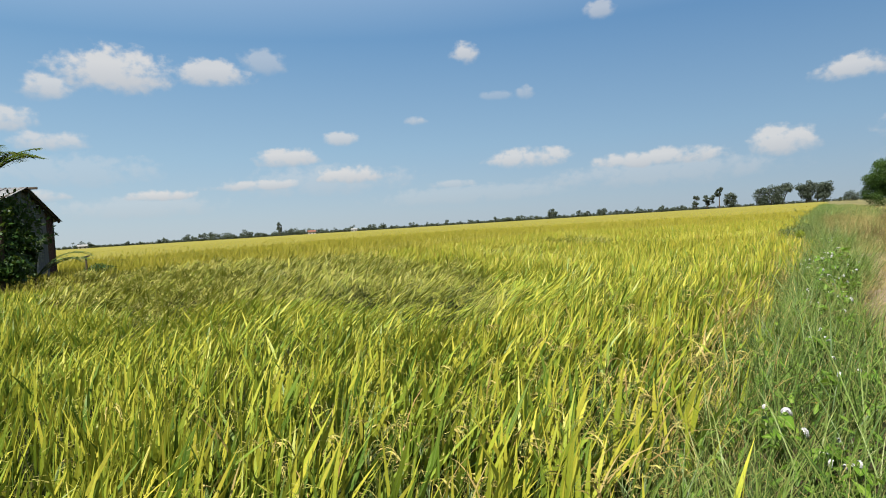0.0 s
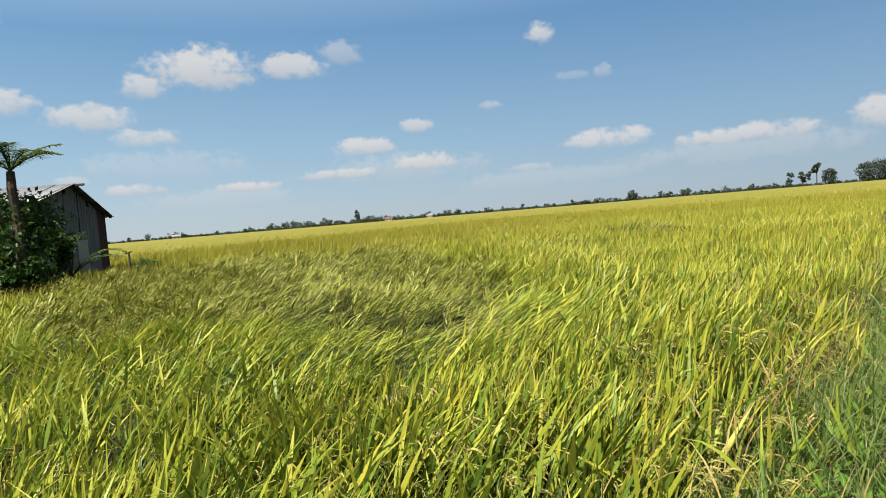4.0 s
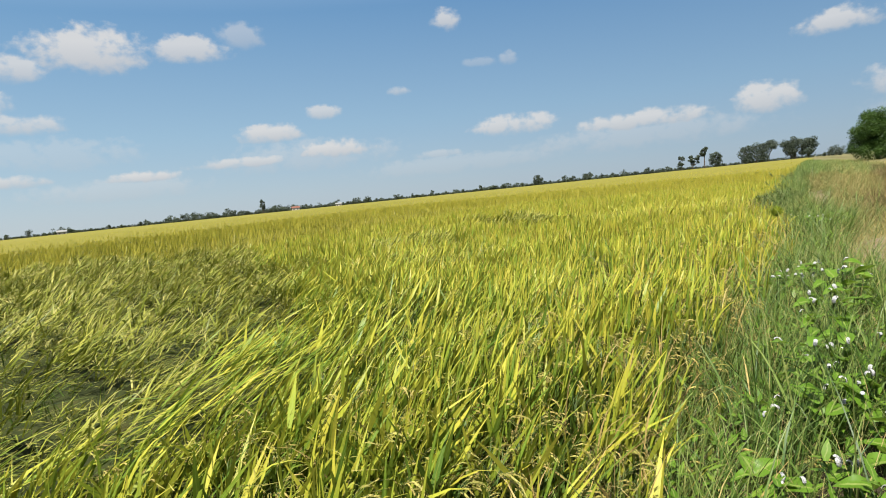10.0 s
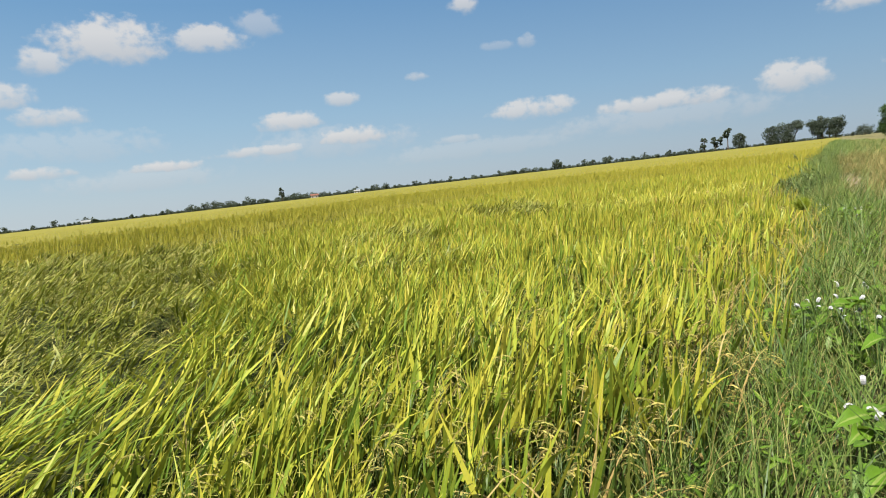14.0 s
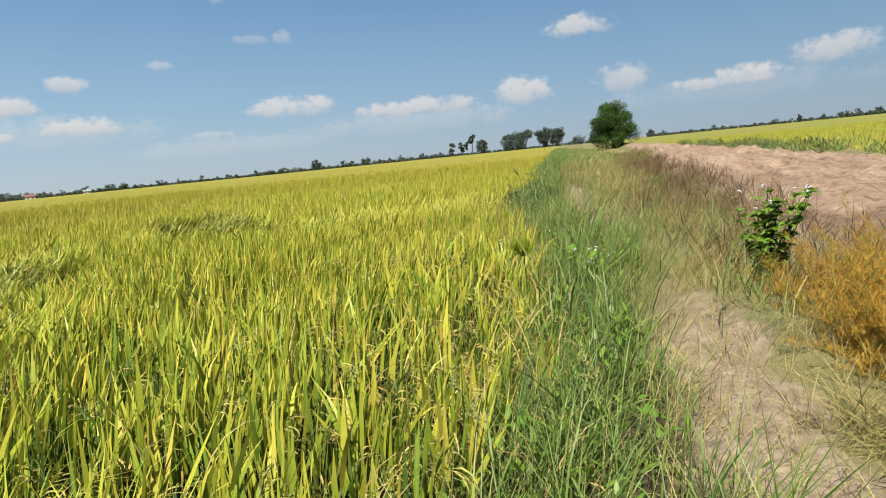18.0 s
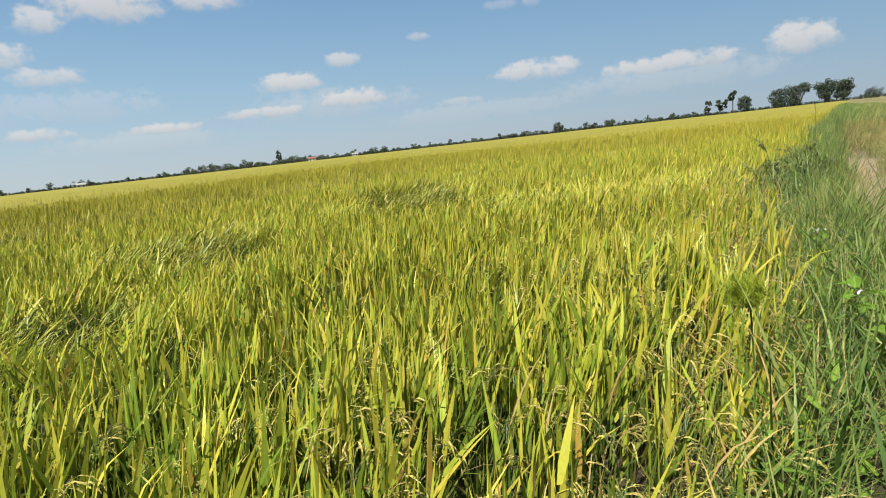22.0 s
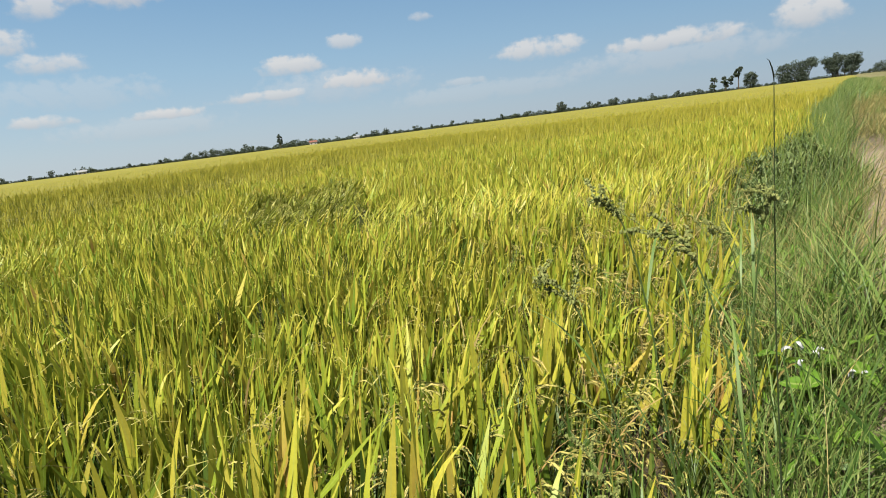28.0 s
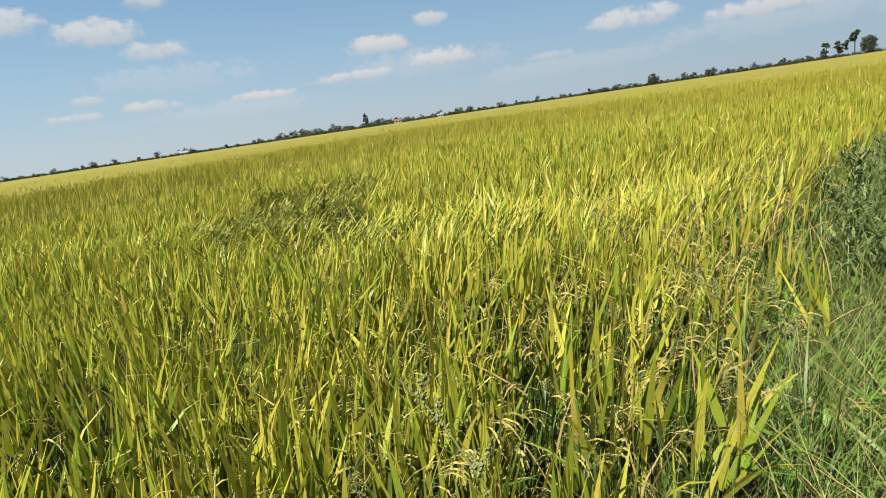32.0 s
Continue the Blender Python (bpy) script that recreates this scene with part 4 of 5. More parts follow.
dry = [tufts(380, 13, 1.25, 2.4, 9.0, 14.6, (0.35, 0.70), (0.004, 0.008), 0.55, 1.3, 4, lambda x, y: x > 1.2, 0.07, radians(80), 0.8),
       tufts(1500, 7, 0.45, 1.25, 6.0, 18.5, (0.12, 0.40), (0.003, 0.006), 1.45, 0.15, 2, lambda x, y: smooth_field(x, y, 0.6, 63) > 0.0, 0.08, 0.0, 3.0),
       tufts(700, 10, 1.15, 3.2, 10.0, 14.8, (0.30, 0.55), (0.004, 0.008), 0.8, 1.1, 3, lambda x, y: x < road_left(y) - 0.4, 0.08, radians(-150), 1.6),
       tufts(2200, 8, 0.25, 2.9, 2.0, 24.0, (0.25, 0.62), (0.0035, 0.0075), 0.75, 0.9, 3, path_edge, 0.06, radians(-150), 1.6),
       tufts(3000, 8, -0.5, 3.6, 21.0, 54.0, (0.30, 0.70), (0.007, 0.012), 0.5, 0.8, 2, lambda x, y: path_edge(x, y) & (x < road_left(y) - 2.0), 0.1, radians(-150), 1.6),
       tufts(800, 5, -1.3, 0.45, 0.0, 28.0, (0.35, 0.72), (0.0025, 0.005), 0.45, 0.9, 3, lambda x, y: x > bund(y), 0.06, -1.0, 1.4),
       tufts(2200, 7, 0.35, 1.4, 4.0, 17.5, (0.06, 0.28), (0.003, 0.007), 1.3, 0.3, 2, lambda x, y: smooth_field(x, y, 0.7, 62) > -0.2, 0.06, 0.0, 3.0),
       tufts(2600, 6, 0.2, 7.0, 50.0, 170.0, (0.3, 0.6), (0.02, 0.05), 0.5, 0.7, 2, lambda x, y: x < road_left(y) - 0.3, 0.25)]
# low broad herbs between the grasses
hx, hy = scatter(16000, -1.2, 0.7, -0.5, 26.0)
k = verge_keep(hx, hy) & (smooth_field(hx, hy, 0.9, 91) > -0.1)
hx, hy = hx[k], hy[k]
n = len(hx)
v = strips(np.stack([hx, hy, land(hx, hy) + rng.uniform(0.02, 0.30, n)], 1), rng.uniform(0, 6.28, n), rng.uniform(0.5, 1.4, n), rng.uniform(0.05, 0.11, n), rng.uniform(0.018, 0.040, n), rng.uniform(0.1, 0.7, n), 3, None, 2.6)
herbs = mesh_object("low_herbs", np_mesh("low_herbs", *v), BROAD)
tagged(herbs, "low broad-leaved herbs between the bund grasses", "weeds", kind="stuff")
straw = mesh_object("straw_grass", np_mesh("straw_grass", *merge(dry)), STRAW)
tagged(straw, "dry straw-coloured grass leaning over the footpath", "grass", kind="stuff")
haze = [tufts(260, 9, -1.1, 0.1, 18.5, 26.0, (0.40, 0.72), (0.0022, 0.0040), 0.5, 0.9, 3, lambda x, y: verge_keep(x, y), 0.06, -0.9, 1.3),
        tufts(900, 8, -1.4, 0.3, 2.0, 30.0, (0.35, 0.7), (0.0025, 0.005), 0.4, 1.0, 4, lambda x, y: (x > bund(y) - 0.15) & (x < bund(y) + 0.45 + 0.3 * np.sin(y * 1.1)), 0.08, -1.0, 1.6)]
seedy = mesh_object("seeding_grass", np_mesh("seeding_grass", *merge(haze)), SEED)
tagged(seedy, "fine brownish seeding grass at the rice's edge", "grass", kind="stuff")
rus = [tufts(7000, 9, 1.2, 7.5, 17.5, 70.0, (0.25, 0.66), (0.006, 0.014), 0.55, 0.5, 3,
             lambda x, y: (x > road_left(y) - 2.5 + 0.3 * np.sin(y)) & (x < road_left(y) - 0.5) & (smooth_field(x, y, 2.0, 71) > -0.6), 0.08, 0.0, 2.5)]
russet = mesh_object("russet_weeds", np_mesh("russet_weeds", *merge(rus)), RUSSET)
tagged(russet, "withered russet weeds on the foot of the road embankment", "weeds", kind="stuff")
# green weeds along the road's far shoulder
hx, hy = scatter(4200, 7.5, 13.0, 24.0, 70.0)
k = (hx > road_left(hy) + 3.5 + 0.4 * smooth_field(hx * 0, hy, 4.0, 82)) & (hx < road_left(hy) + 5.0) & (smooth_field(hx, hy, 3.0, 81) > -0.3)
hx, hy = np.repeat(hx[k], 12), np.repeat(hy[k], 12)
n = len(hx)
hx, hy = hx + rng.normal(0, 0.2, n), hy + rng.normal(0, 0.2, n)
v = strips(np.stack([hx, hy, land(hx, hy) + rng.uniform(0, 0.35, n)], 1), rng.uniform(0, 6.28, n), rng.uniform(0.1, 1.2, n), rng.uniform(0.10, 0.30, n), rng.uniform(0.02, 0.05, n), rng.uniform(0.1, 1.0, n), 2, rng.uniform(0, 6.28, n))
shoulder = mesh_object("shoulder_weeds", np_mesh("shoulder_weeds", *v), RANK_LEAF)
tagged(shoulder, "rank green weeds along the far shoulder of the road", "weeds", kind="stuff")
# clods and crumbs of earth
px, py = scatter(600, 0.45, 1.25, 3.0, 18.0)
n = len(px)
r = rng.uniform(0.004, 0.013, n)
octa = np.array([[1, 0, 0], [-1, 0, 0], [0, 1, 0], [0, -1, 0], [0, 0, 0.8], [0, 0, -0.6]], dtype=float)
V = octa[None] * rng.uniform(0.6, 1.3, (n, 6, 1)) * r[:, None, None] + np.stack([px, py, land(px, py) + r * 0.3], 1)[:, None]
T = np.array([[4, 0, 2], [4, 2, 1], [4, 1, 3], [4, 3, 0], [5, 2, 0], [5, 1, 2], [5, 3, 1], [5, 0, 3]])
clods = mesh_object("earth_clods", np_mesh("earth_clods", V.reshape(-1, 3), (T[None] + (np.arange(n) * 6)[:, None, None]).reshape(-1, 3)), EARTH)
tagged(clods, "crumbled earth clods on the footpath", "earth", kind="stuff")

# ---------------------------------------------------------------- weeds one by one


def tube(bm, points, radii, sides=6):
    """A tapering tube through points."""
    rings = []
    for i, p in enumerate(points):
        a, b = Vector(points[max(i - 1, 0)]), Vector(points[min(i + 1, len(points) - 1)])
        d = (b - a).normalized()
        u = d.orthogonal().normalized()
        w = d.cross(u)
        rings.append([bm.verts.new(Vector(p) + (u * math.cos(2 * math.pi * k / sides) + w * math.sin(2 * math.pi * k / sides)) * radii[i]) for k in range(sides)])
    for a, b in zip(rings, rings[1:]):
        # turn the second ring so that it meets the first without a twist
        best = min(range(sides), key=lambda s: sum((a[k].co - b[(k + s) % sides].co).length for k in range(sides)))
        for k in range(sides):
            bm.faces.new((a[k], a[(k + 1) % sides], b[(k + 1 + best) % sides], b[(k + best) % sides]))
    bm.faces.new(rings[0][::-1]), bm.faces.new(rings[-1])


def arc(p, az, lean, bend, length, steps, start=0.0):
    pts, a = [Vector(p)], lean
    for i in range(steps):
        a = lean + bend * max(0.0, ((i + 0.5) / steps - start) / (1 - start)) ** 1.5
        pts.append(pts[-1] + Vector((-math.sin(az) * math.sin(a), math.cos(az) * math.sin(a), math.cos(a))) * (length / steps))
    return pts


def leaf_blade_mesh(name, length, width, seed, fold=0.25, sag=0.35, steps=6):
    """An ovate leaf with a short stalk, along +y."""
    r = random.Random(seed)
    V, U, Q = [], [], []
    for i in range(steps + 1):
        s = i / steps
        w = width * (math.sin(math.pi * min(1.0, s * 0.92 + 0.08)) ** 0.8) * (1.15 - 0.5 * s) * 0.5 + 0.0012
        zc = -sag * length * s * s + 0.10 * length * s
        for j, c in enumerate((-1, -0.5, 0, 0.5, 1)):
            V.append((c * w, s * length, zc + abs(c) * w * fold + 0.06 * width * math.sin(9 * s + 3 * c + r.random())))
            U.append((0.5 + c / 2, s))
    for i in range(steps):
        for j in range(4):
            a = i * 5 + j
            Q.append((a, a + 1, a + 6, a + 5))
    me = np_mesh(name, np.array(V), np.array(Q), np.array(U), True)
    me.materials.append(BROAD)
    return me


BROAD_LEAVES = [leaf_blade_mesh("leaf", 0.10, 0.062, i, 0.15 + 0.1 * i, 0.25 + 0.15 * i) for i in range(4)]


def spike_meshes():
    """A curled flower spike: a bristly green stalk that curls over, white florets on the curl."""
    bm = bmesh.new()
    pts = arc((0, 0, 0), 0.0, 0.05, 2.6, 0.10, 12, 0.45)
    tube(bm, pts, [0.0028 - 0.0001 * i for i in range(len(pts))], 5)
    for i in range(2, 11):
        for s in (-1, 1):
            p = pts[i] + Vector((s * 0.003, 0, 0.001))
            tube(bm, [p, p + Vector((s * 0.003, 0, 0.002))], [0.0022, 0.001], 4)
    green = bpy.data.meshes.new("flower_spike")
    bm.to_mesh(green), bm.free()
    green.materials.append(STEM)
    bm = bmesh.new()
    r = random.Random(3)
    hub = pts[9].lerp(pts[12], 0.5) + Vector((0, -0.004, -0.006))
    for i in range(6, 12):
        for s in (-1, 0, 1):
            out = (pts[i] - hub).normalized() + Vector((s * 0.7, 0, 0.15))
            out.normalize()
            c = pts[i] + Vector((s * 0.0035, 0, 0)) + out * 0.0035
            u = out.orthogonal().normalized()
            w = out.cross(u)
            k0 = r.uniform(0, 1)
            ring = [bm.verts.new(c + out * 0.0014 + (u * math.cos(k0 + a) + w * math.sin(k0 + a)) * 0.0080) for a in [k * 2 * math.pi / 5 for k in range(5)]]
            mid = bm.verts.new(c)
            for k in range(5):
                bm.faces.new((mid, ring[k], ring[(k + 1) % 5]))
    petals = bpy.data.meshes.new("white_bloom")
    bm.to_mesh(petals), bm.free()
    petals.materials.append(PETAL)
    return green, petals


SPIKE, FLORETS = spike_meshes()


def flowering_weed(x, y, height, seed, leaves=16, spikes=7, scale=1.0):
    r = random.Random(seed)
    z = float(land(x, y))
    weed = thing("flowering_weed", "broad-leaved green weed with curled white flower spikes", "weed", x, y, z - 0.01, "flowering weeds on the bund", turn=r.uniform(0, 360))
    bm = bmesh.new()
    tips, joints = [], []
    n_stem = 3 + seed % 3
    for k in range(n_stem):
        az = 2 * math.pi * k / n_stem + r.uniform(-0.5, 0.5)
        pts = arc((r.uniform(-0.02, 0.02), r.uniform(-0.02, 0.02), 0), az, r.uniform(0.15, 0.45), r.uniform(-0.25, 0.15), height * r.uniform(0.75, 1.05), 6)
        tube(bm, pts, [0.0055 - 0.0006 * i for i in range(7)], 5)
        tips.append((pts[-1], az)), joints.extend((p, az) for p in pts[1:])
    part("stem", bm, STEM, weed)
    for k in range(leaves):
        p, az = joints[(k * 5 + seed) % len(joints)]
        ob = new("leaf", BROAD_LEAVES[k % 4])
        ob.parent = weed
        s = r.uniform(0.75, 1.45) * scale
        ob.matrix_local = Matrix.Translation(p) @ pose(0, 0, 0, r.uniform(5, 45), r.uniform(-25, 25), math.degrees(az) + r.uniform(-110, 110)) @ Matrix.Scale(s, 4)
    for k in range(spikes):
        p, az = tips[k % len(tips)]
        ob = new("flower_spike", SPIKE)
        ob.parent = weed
        ob.matrix_local = Matrix.Translation(p + Vector((r.uniform(-0.03, 0.03), r.uniform(-0.03, 0.03), -0.02))) @ pose(0, 0, 0, r.uniform(-25, 25), r.uniform(-25, 25), r.uniform(0, 360)) @ Matrix.Scale(r.uniform(0.5, 0.95), 4)
        fl = new("white_bloom", FLORETS)
        fl.parent = ob
        tagged(fl, "tiny white blossom along the curl")
    return weed


WEEDS = ((-0.07, 3.28, 0.36), (-0.20, 3.62, 0.40), (0.09, 3.05, 0.34), (0.12, 4.2, 0.42), (0.22, 10.7, 0.58), (0.02, 9.3, 0.48), (0.31, 9.45, 0.50),
         (0.11, 8.32, 0.28), (0.22, 7.95, 0.28), (-0.12, 9.1, 0.34), (0.06, 9.0, 0.34), (0.28, 9.1, 0.36), (-0.13, 8.4, 0.26), (0.14, 10.0, 0.58),
         (0.03, 9.75, 0.42), (0.06, 10.45, 0.50), (-0.12, 12.4, 0.42), (-0.30, 12.7, 0.40), (0.05, 12.2, 0.42), (0.12, 17.5, 0.46), (0.22, 17.25, 0.44),
         (-0.08, 20.2, 0.34), (-0.16, 20.6, 0.34), (-0.02, 5.4, 0.42), (0.16, 6.6, 0.40), (0.26, 8.7, 0.32), (0.25, 11.3, 0.52), (0.1, 11.9, 0.46), (0.05, 13.0, 0.42))
for i, (wx, wy, wh) in enumerate(WEEDS):
    flowering_weed(wx, wy, wh, i + 5, leaves=19 + i % 5, spikes=3 + i % 3, scale=0.95)


def leafy_bush(x, y, height, seed):
    """The tall bushy weed in the ditch beside the path."""
    r = random.Random(seed)
    bush = thing("ditch_bush", "bushy bright green weed with small white flowers in the dry ditch", "bush", x, y, float(land(x, y)) - 0.01)
    bm = bmesh.new()
    joints, tips = [], []
    for k in range(26):
        az = r.uniform(0, 6.28)
        pts = arc((r.uniform(-0.06, 0.06), r.uniform(-0.06, 0.06), 0), az, r.uniform(0.03, 0.45), r.uniform(-0.2, 0.15), height * r.uniform(0.5, 1.05), 7)
        tube(bm, pts, [0.009 - 0.001 * i for i in range(8)], 5)
        joints.extend((p, az) for p in pts[1:])
        tips.append((pts[-1], az))
    part("stem", bm, STEM, bush)
    for k in range(1000):
        p, az = joints[r.randrange(len(joints))]
        ob = new("leaf", BROAD_LEAVES[k % 4])
        ob.parent = bush
        ob.matrix_local = Matrix.Translation(p) @ pose(0, 0, 0, r.uniform(-10, 50), r.uniform(-25, 25), r.uniform(0, 360)) @ Matrix.Scale(r.uniform(0.5, 0.9), 4)
    for k in range(16):
        p, az = tips[k % len(tips)]
        ob = new("flower_spike", SPIKE)
        ob.parent = bush
        ob.matrix_local = Matrix.Translation(p + Vector((r.uniform(-0.06, 0.06), r.uniform(-0.06, 0.06), 0))) @ pose(0, 0, 0, r.uniform(-25, 25), r.uniform(-25, 25), r.uniform(0, 360)) @ Matrix.Scale(0.9, 4)
        fl = new("white_bloom", FLORETS)
        fl.parent = ob
        tagged(fl, "tiny white blossom along the curl")


leafy_bush(1.72, 17.5, 0.85, 3)


def plume_cluster(n, radius, height, length, width, seed, per):
    """Feathery fronds: fine leaflets off arching ribs, from one root."""
    r = np.random.default_rng(seed)
    az = r.uniform(0, 6.28, n)
    lean = r.uniform(0.1, 1.1, n)
    ribs, leaflets = [], []
    base = np.stack([r.normal(0, radius * 0.25, n), r.normal(0, radius * 0.25, n), np.zeros(n)], 1)
    for i in range(n):
        pts = arc(base[i], az[i], lean[i], r.uniform(0.1, 0.8), height * r.uniform(0.6, 1.1), 9)
        ribs.append(pts)
        for p in pts[3:]:
            leaflets.extend([(p, az[i])] * per)
    p = np.array([q[0][:] for q in leaflets])
    m = len(p)
    v = strips(p + r.normal(0, 0.012, (m, 3)), r.uniform(0, 6.28, m), r.uniform(0.2, 1.7, m), r.uniform(0.5, 1.0, m) * length, np.full(m, width), r.uniform(0, 0.8, m), 2, r.uniform(0, 6.28, m))
    return ribs, v


def feathery_weed(name, label, x, y, mat, rib_mat, n, radius, height, length, width, seed, group="", per=15):
    ob = thing(name, label, "weed", x, y, float(land(x, y)) - 0.01, group)
    ribs, v = plume_cluster(n, radius, height, length, width, seed, per)
    for pts in ribs:
        bm = bmesh.new()
        tube(bm, pts, [0.004 - 0.0003 * i for i in range(len(pts))], 4)
        part("stem", bm, rib_mat, ob)
    mesh_object("foliage", np_mesh("foliage", *v), mat, ob)
    return ob


for i, (ox, oy, oh) in enumerate(((1.78, 15.6, 0.46), (1.88, 16.05, 0.52), (2.15, 16.3, 0.58), (1.82, 15.2, 0.44), (2.3, 15.7, 0.58), (2.0, 15.5, 0.5), (2.5, 16.9, 0.6), (1.9, 16.8, 0.52))):
    feathery_weed("orange_fern_weed", "rust-orange feathery weed drying beside the footpath", ox, oy, ORANGE, SEED, 52, 0.5, oh * 1.2, 0.075, 0.0056, 90 + i, "orange weeds beside the path", 16)


def dill_weed(x, y, top, seed):
    """A slim stem carrying one compact tuft of fine fronds."""
    z = float(land(x, y)) - 0.01
    ob = thing("feathery_weed", "low feathery yellow-green weed at the rice's edge", "weed", x, y, z)
    h = top - z - 0.16
    bm = bmesh.new()
    tube(bm, [Vector((0, 0, 0)), Vector((0.01, 0.005, h * 0.5)), Vector((0, 0, h))], [0.005, 0.0045, 0.004], 6)
    part("stem", bm, STEM, ob)
    ribs, v = plume_cluster(30, 0.05, 0.155, 0.055, 0.0034, seed, 20)
    for pts in ribs:
        bm = bmesh.new()
        tube(bm, [p + Vector((0, 0, h - 0.02)) for p in pts], [0.002 - 0.00015 * i for i in range(len(pts))], 4)
        part("frond", bm, STEM, ob)
    foliage = mesh_object("foliage", np_mesh("foliage", v[0] + np.array([0, 0, h - 0.02]), v[1], v[2]), FEATHER, ob)
    tagged(foliage, "fine bright yellow-green leaflets")


dill_weed(-0.37, 16.73, 0.66, 120)


def seed_grass(x, y, height, az, bend, seed, head=0.17, tip=None):
    """A barnyard-grass culm with a bristly branched seed head, and two long leaves."""
    r = random.Random(seed)
    ob = thing("barnyard_grass", "tall grass culm with a drooping bristly brown seed head", "grass", x, y, float(land(x, y)) - 0.01, "seeding grasses on the bund")
    bm = bmesh.new()
    pts = arc((0, 0, 0), az, 0.08, bend, height, 14, 0.35)
    if tip is not None:      # a culm that arches over to a known tip
        end = Vector(tip) - ob.matrix_world.translation
        knee = Vector((end.x * 0.25, end.y * 0.25, end.z + 0.10))
        pts = [knee * (2 * s * (1 - s)) + end * (s * s) for s in [i / 14 for i in range(15)]]
    tube(bm, pts, [0.0030 - 0.00012 * i for i in range(15)], 5)
    part("culm", bm, STEM, ob)
    bm = bmesh.new()
    tail = pts[-5:]
    spines = [tail]
    for k in range(5):
        root = tail[k % 4].lerp(tail[k % 4 + 1], r.random())
        spines.append(arc(root, az + r.choice((-1, 1)) * r.uniform(0.5, 1.4), r.uniform(0.5, 1.1), r.uniform(0.2, 0.9), head * r.uniform(0.3, 0.55), 4))
    for spine in spines:
        tube(bm, spine, [0.0022, 0.002, 0.0018, 0.0015, 0.0008], 4)
        for i in range(34):
            s = r.uniform(0, 3.99)
            p = spine[int(s)].lerp(spine[int(s) + 1], s % 1)
            d = Vector((r.gauss(0, 1), r.gauss(0, 1), r.gauss(0, 0.8))).normalized() * r.uniform(0.003, 0.009)
            q = p + d
            tube(bm, [q - d * 0.4, q + Vector((0, 0, 0.002)), q + d * 0.6], [0.0014, 0.0042, 0.0008], 4)
    part("seed_head", bm, SEED, ob)
    for k in range(3):
        p = pts[3 + 2 * k]
        v = strips(np.array([p[:]]), np.array([az + r.uniform(-1.5, 1.5)]), np.array([r.uniform(0.3, 0.7)]), np.array([r.uniform(0.25, 0.4)]), np.array([0.009]), np.array([r.uniform(0.6, 1.4)]), 7)
        mesh_object("leaf", np_mesh("leaf", *v), VERGE, ob)


GRASSES = ((-0.16, 5.15, 0.80, -1.2, 1.9), (-0.25, 4.15, 0.72, 0.4, 1.6), (0.95, 15.9, 0.85, -1.0, 1.2), (0.20, 6.6, 0.7, 1.0, 1.2), (-0.35, 13.8, 0.75, 0.9, 1.0),
           (-0.1, 17.2, 0.95, -0.8, 0.5), (0.0, 17.9, 0.92, 0.7, 0.5), (0.3, 18.4, 0.9, -0.4, 0.6), (-0.4, 18.9, 0.85, 1.2, 0.9), (0.55, 18.8, 0.95, -1.0, 0.6),
           (0.7, 17.9, 1.0, -1.0, 0.5), (0.45, 19.9, 0.95, 0.6, 0.6), (-0.6, 20.6, 1.25, 1.4, 1.2),
           (-0.5, 21.9, 0.95, 0.6, 1.2), (-0.85, 22.6, 0.95, 1.2, 1.4), (0.32, 20.2, 1.12, -1.2, 0.5), (1.6, 19.0, 0.9, -1.2, 0.5), (1.2, 20.2, 0.85, -0.6, 0.5), (0.1, 14.0, 0.7, 0.9, 0.8), (2.0, 21.0, 0.8, -1.0, 0.8))
for i, (gx, gy, gh, ga, gb) in enumerate(GRASSES):
    seed_grass(gx, gy, gh, ga, gb, 40 + i)
for i, (gx, gy, tip) in enumerate(((-0.42, 18.95, (-0.62, 18.84, 0.94)), (-0.26, 19.30, (-0.15, 19.18, 1.06)), (-0.16, 18.92, (-0.35, 18.84, 1.05)),
                                   (-0.40, 19.20, (-0.54, 19.02, 1.10)), (-0.28, 19.9, (-0.42, 19.85, 0.85)))):
    seed_grass(gx, gy, 1.0, 1.2, 0.6, 80 + i, tip=tip)


def tall_stalk(x, y):
    ob = thing("tall_weed_stalk", "single tall dark grass stalk with a slim bent spike", "weed", x, y, float(land(x, y)) - 0.01)
    k = (1.377 - ob.matrix_world.translation.z) / 1.416
    stem = [Vector((0.0, 0.0, 0.0)), Vector((-0.008, 0.006, 0.4 * k)), Vector((-0.012, 0.008, 0.8 * k)), Vector((-0.008, 0.010, 1.15 * k)), Vector((-0.004, 0.008, 1.37 * k))]
    bm = bmesh.new()
    tube(bm, stem, [0.0026, 0.0023, 0.0019, 0.0015, 0.0011], 6)
    part("stem", bm, DARK_STEM, ob)
    bm = bmesh.new()
    spike = [stem[-1], Vector((-0.004, 0.000, 1.382 * k)), Vector((-0.006, -0.010, 1.396 * k)), Vector((-0.010, -0.022, 1.411 * k)), Vector((-0.014, -0.036, 1.416 * k))]
    tube(bm, spike, [0.0011, 0.0019, 0.0018, 0.0010, 0.0004], 6)
    part("seed_spike", bm, DARK_STEM, ob, "slim dark bent spike")
    for h, az, ln in ((0.25, 0.8, 0.5), (0.4, -1.0, 0.55), (0.55, 2.2, 0.45), (0.3, -2.2, 0.4)):
        v = strips(np.array([[-0.012 * h, 0.01 * h, h]]), np.array([az]), np.array([0.15]), np.array([ln]), np.array([0.010]), np.array([0.35]), 7)
        mesh_object("leaf", np_mesh("leaf", *v), VERGE, ob)


tall_stalk(-0.165, 19.29)


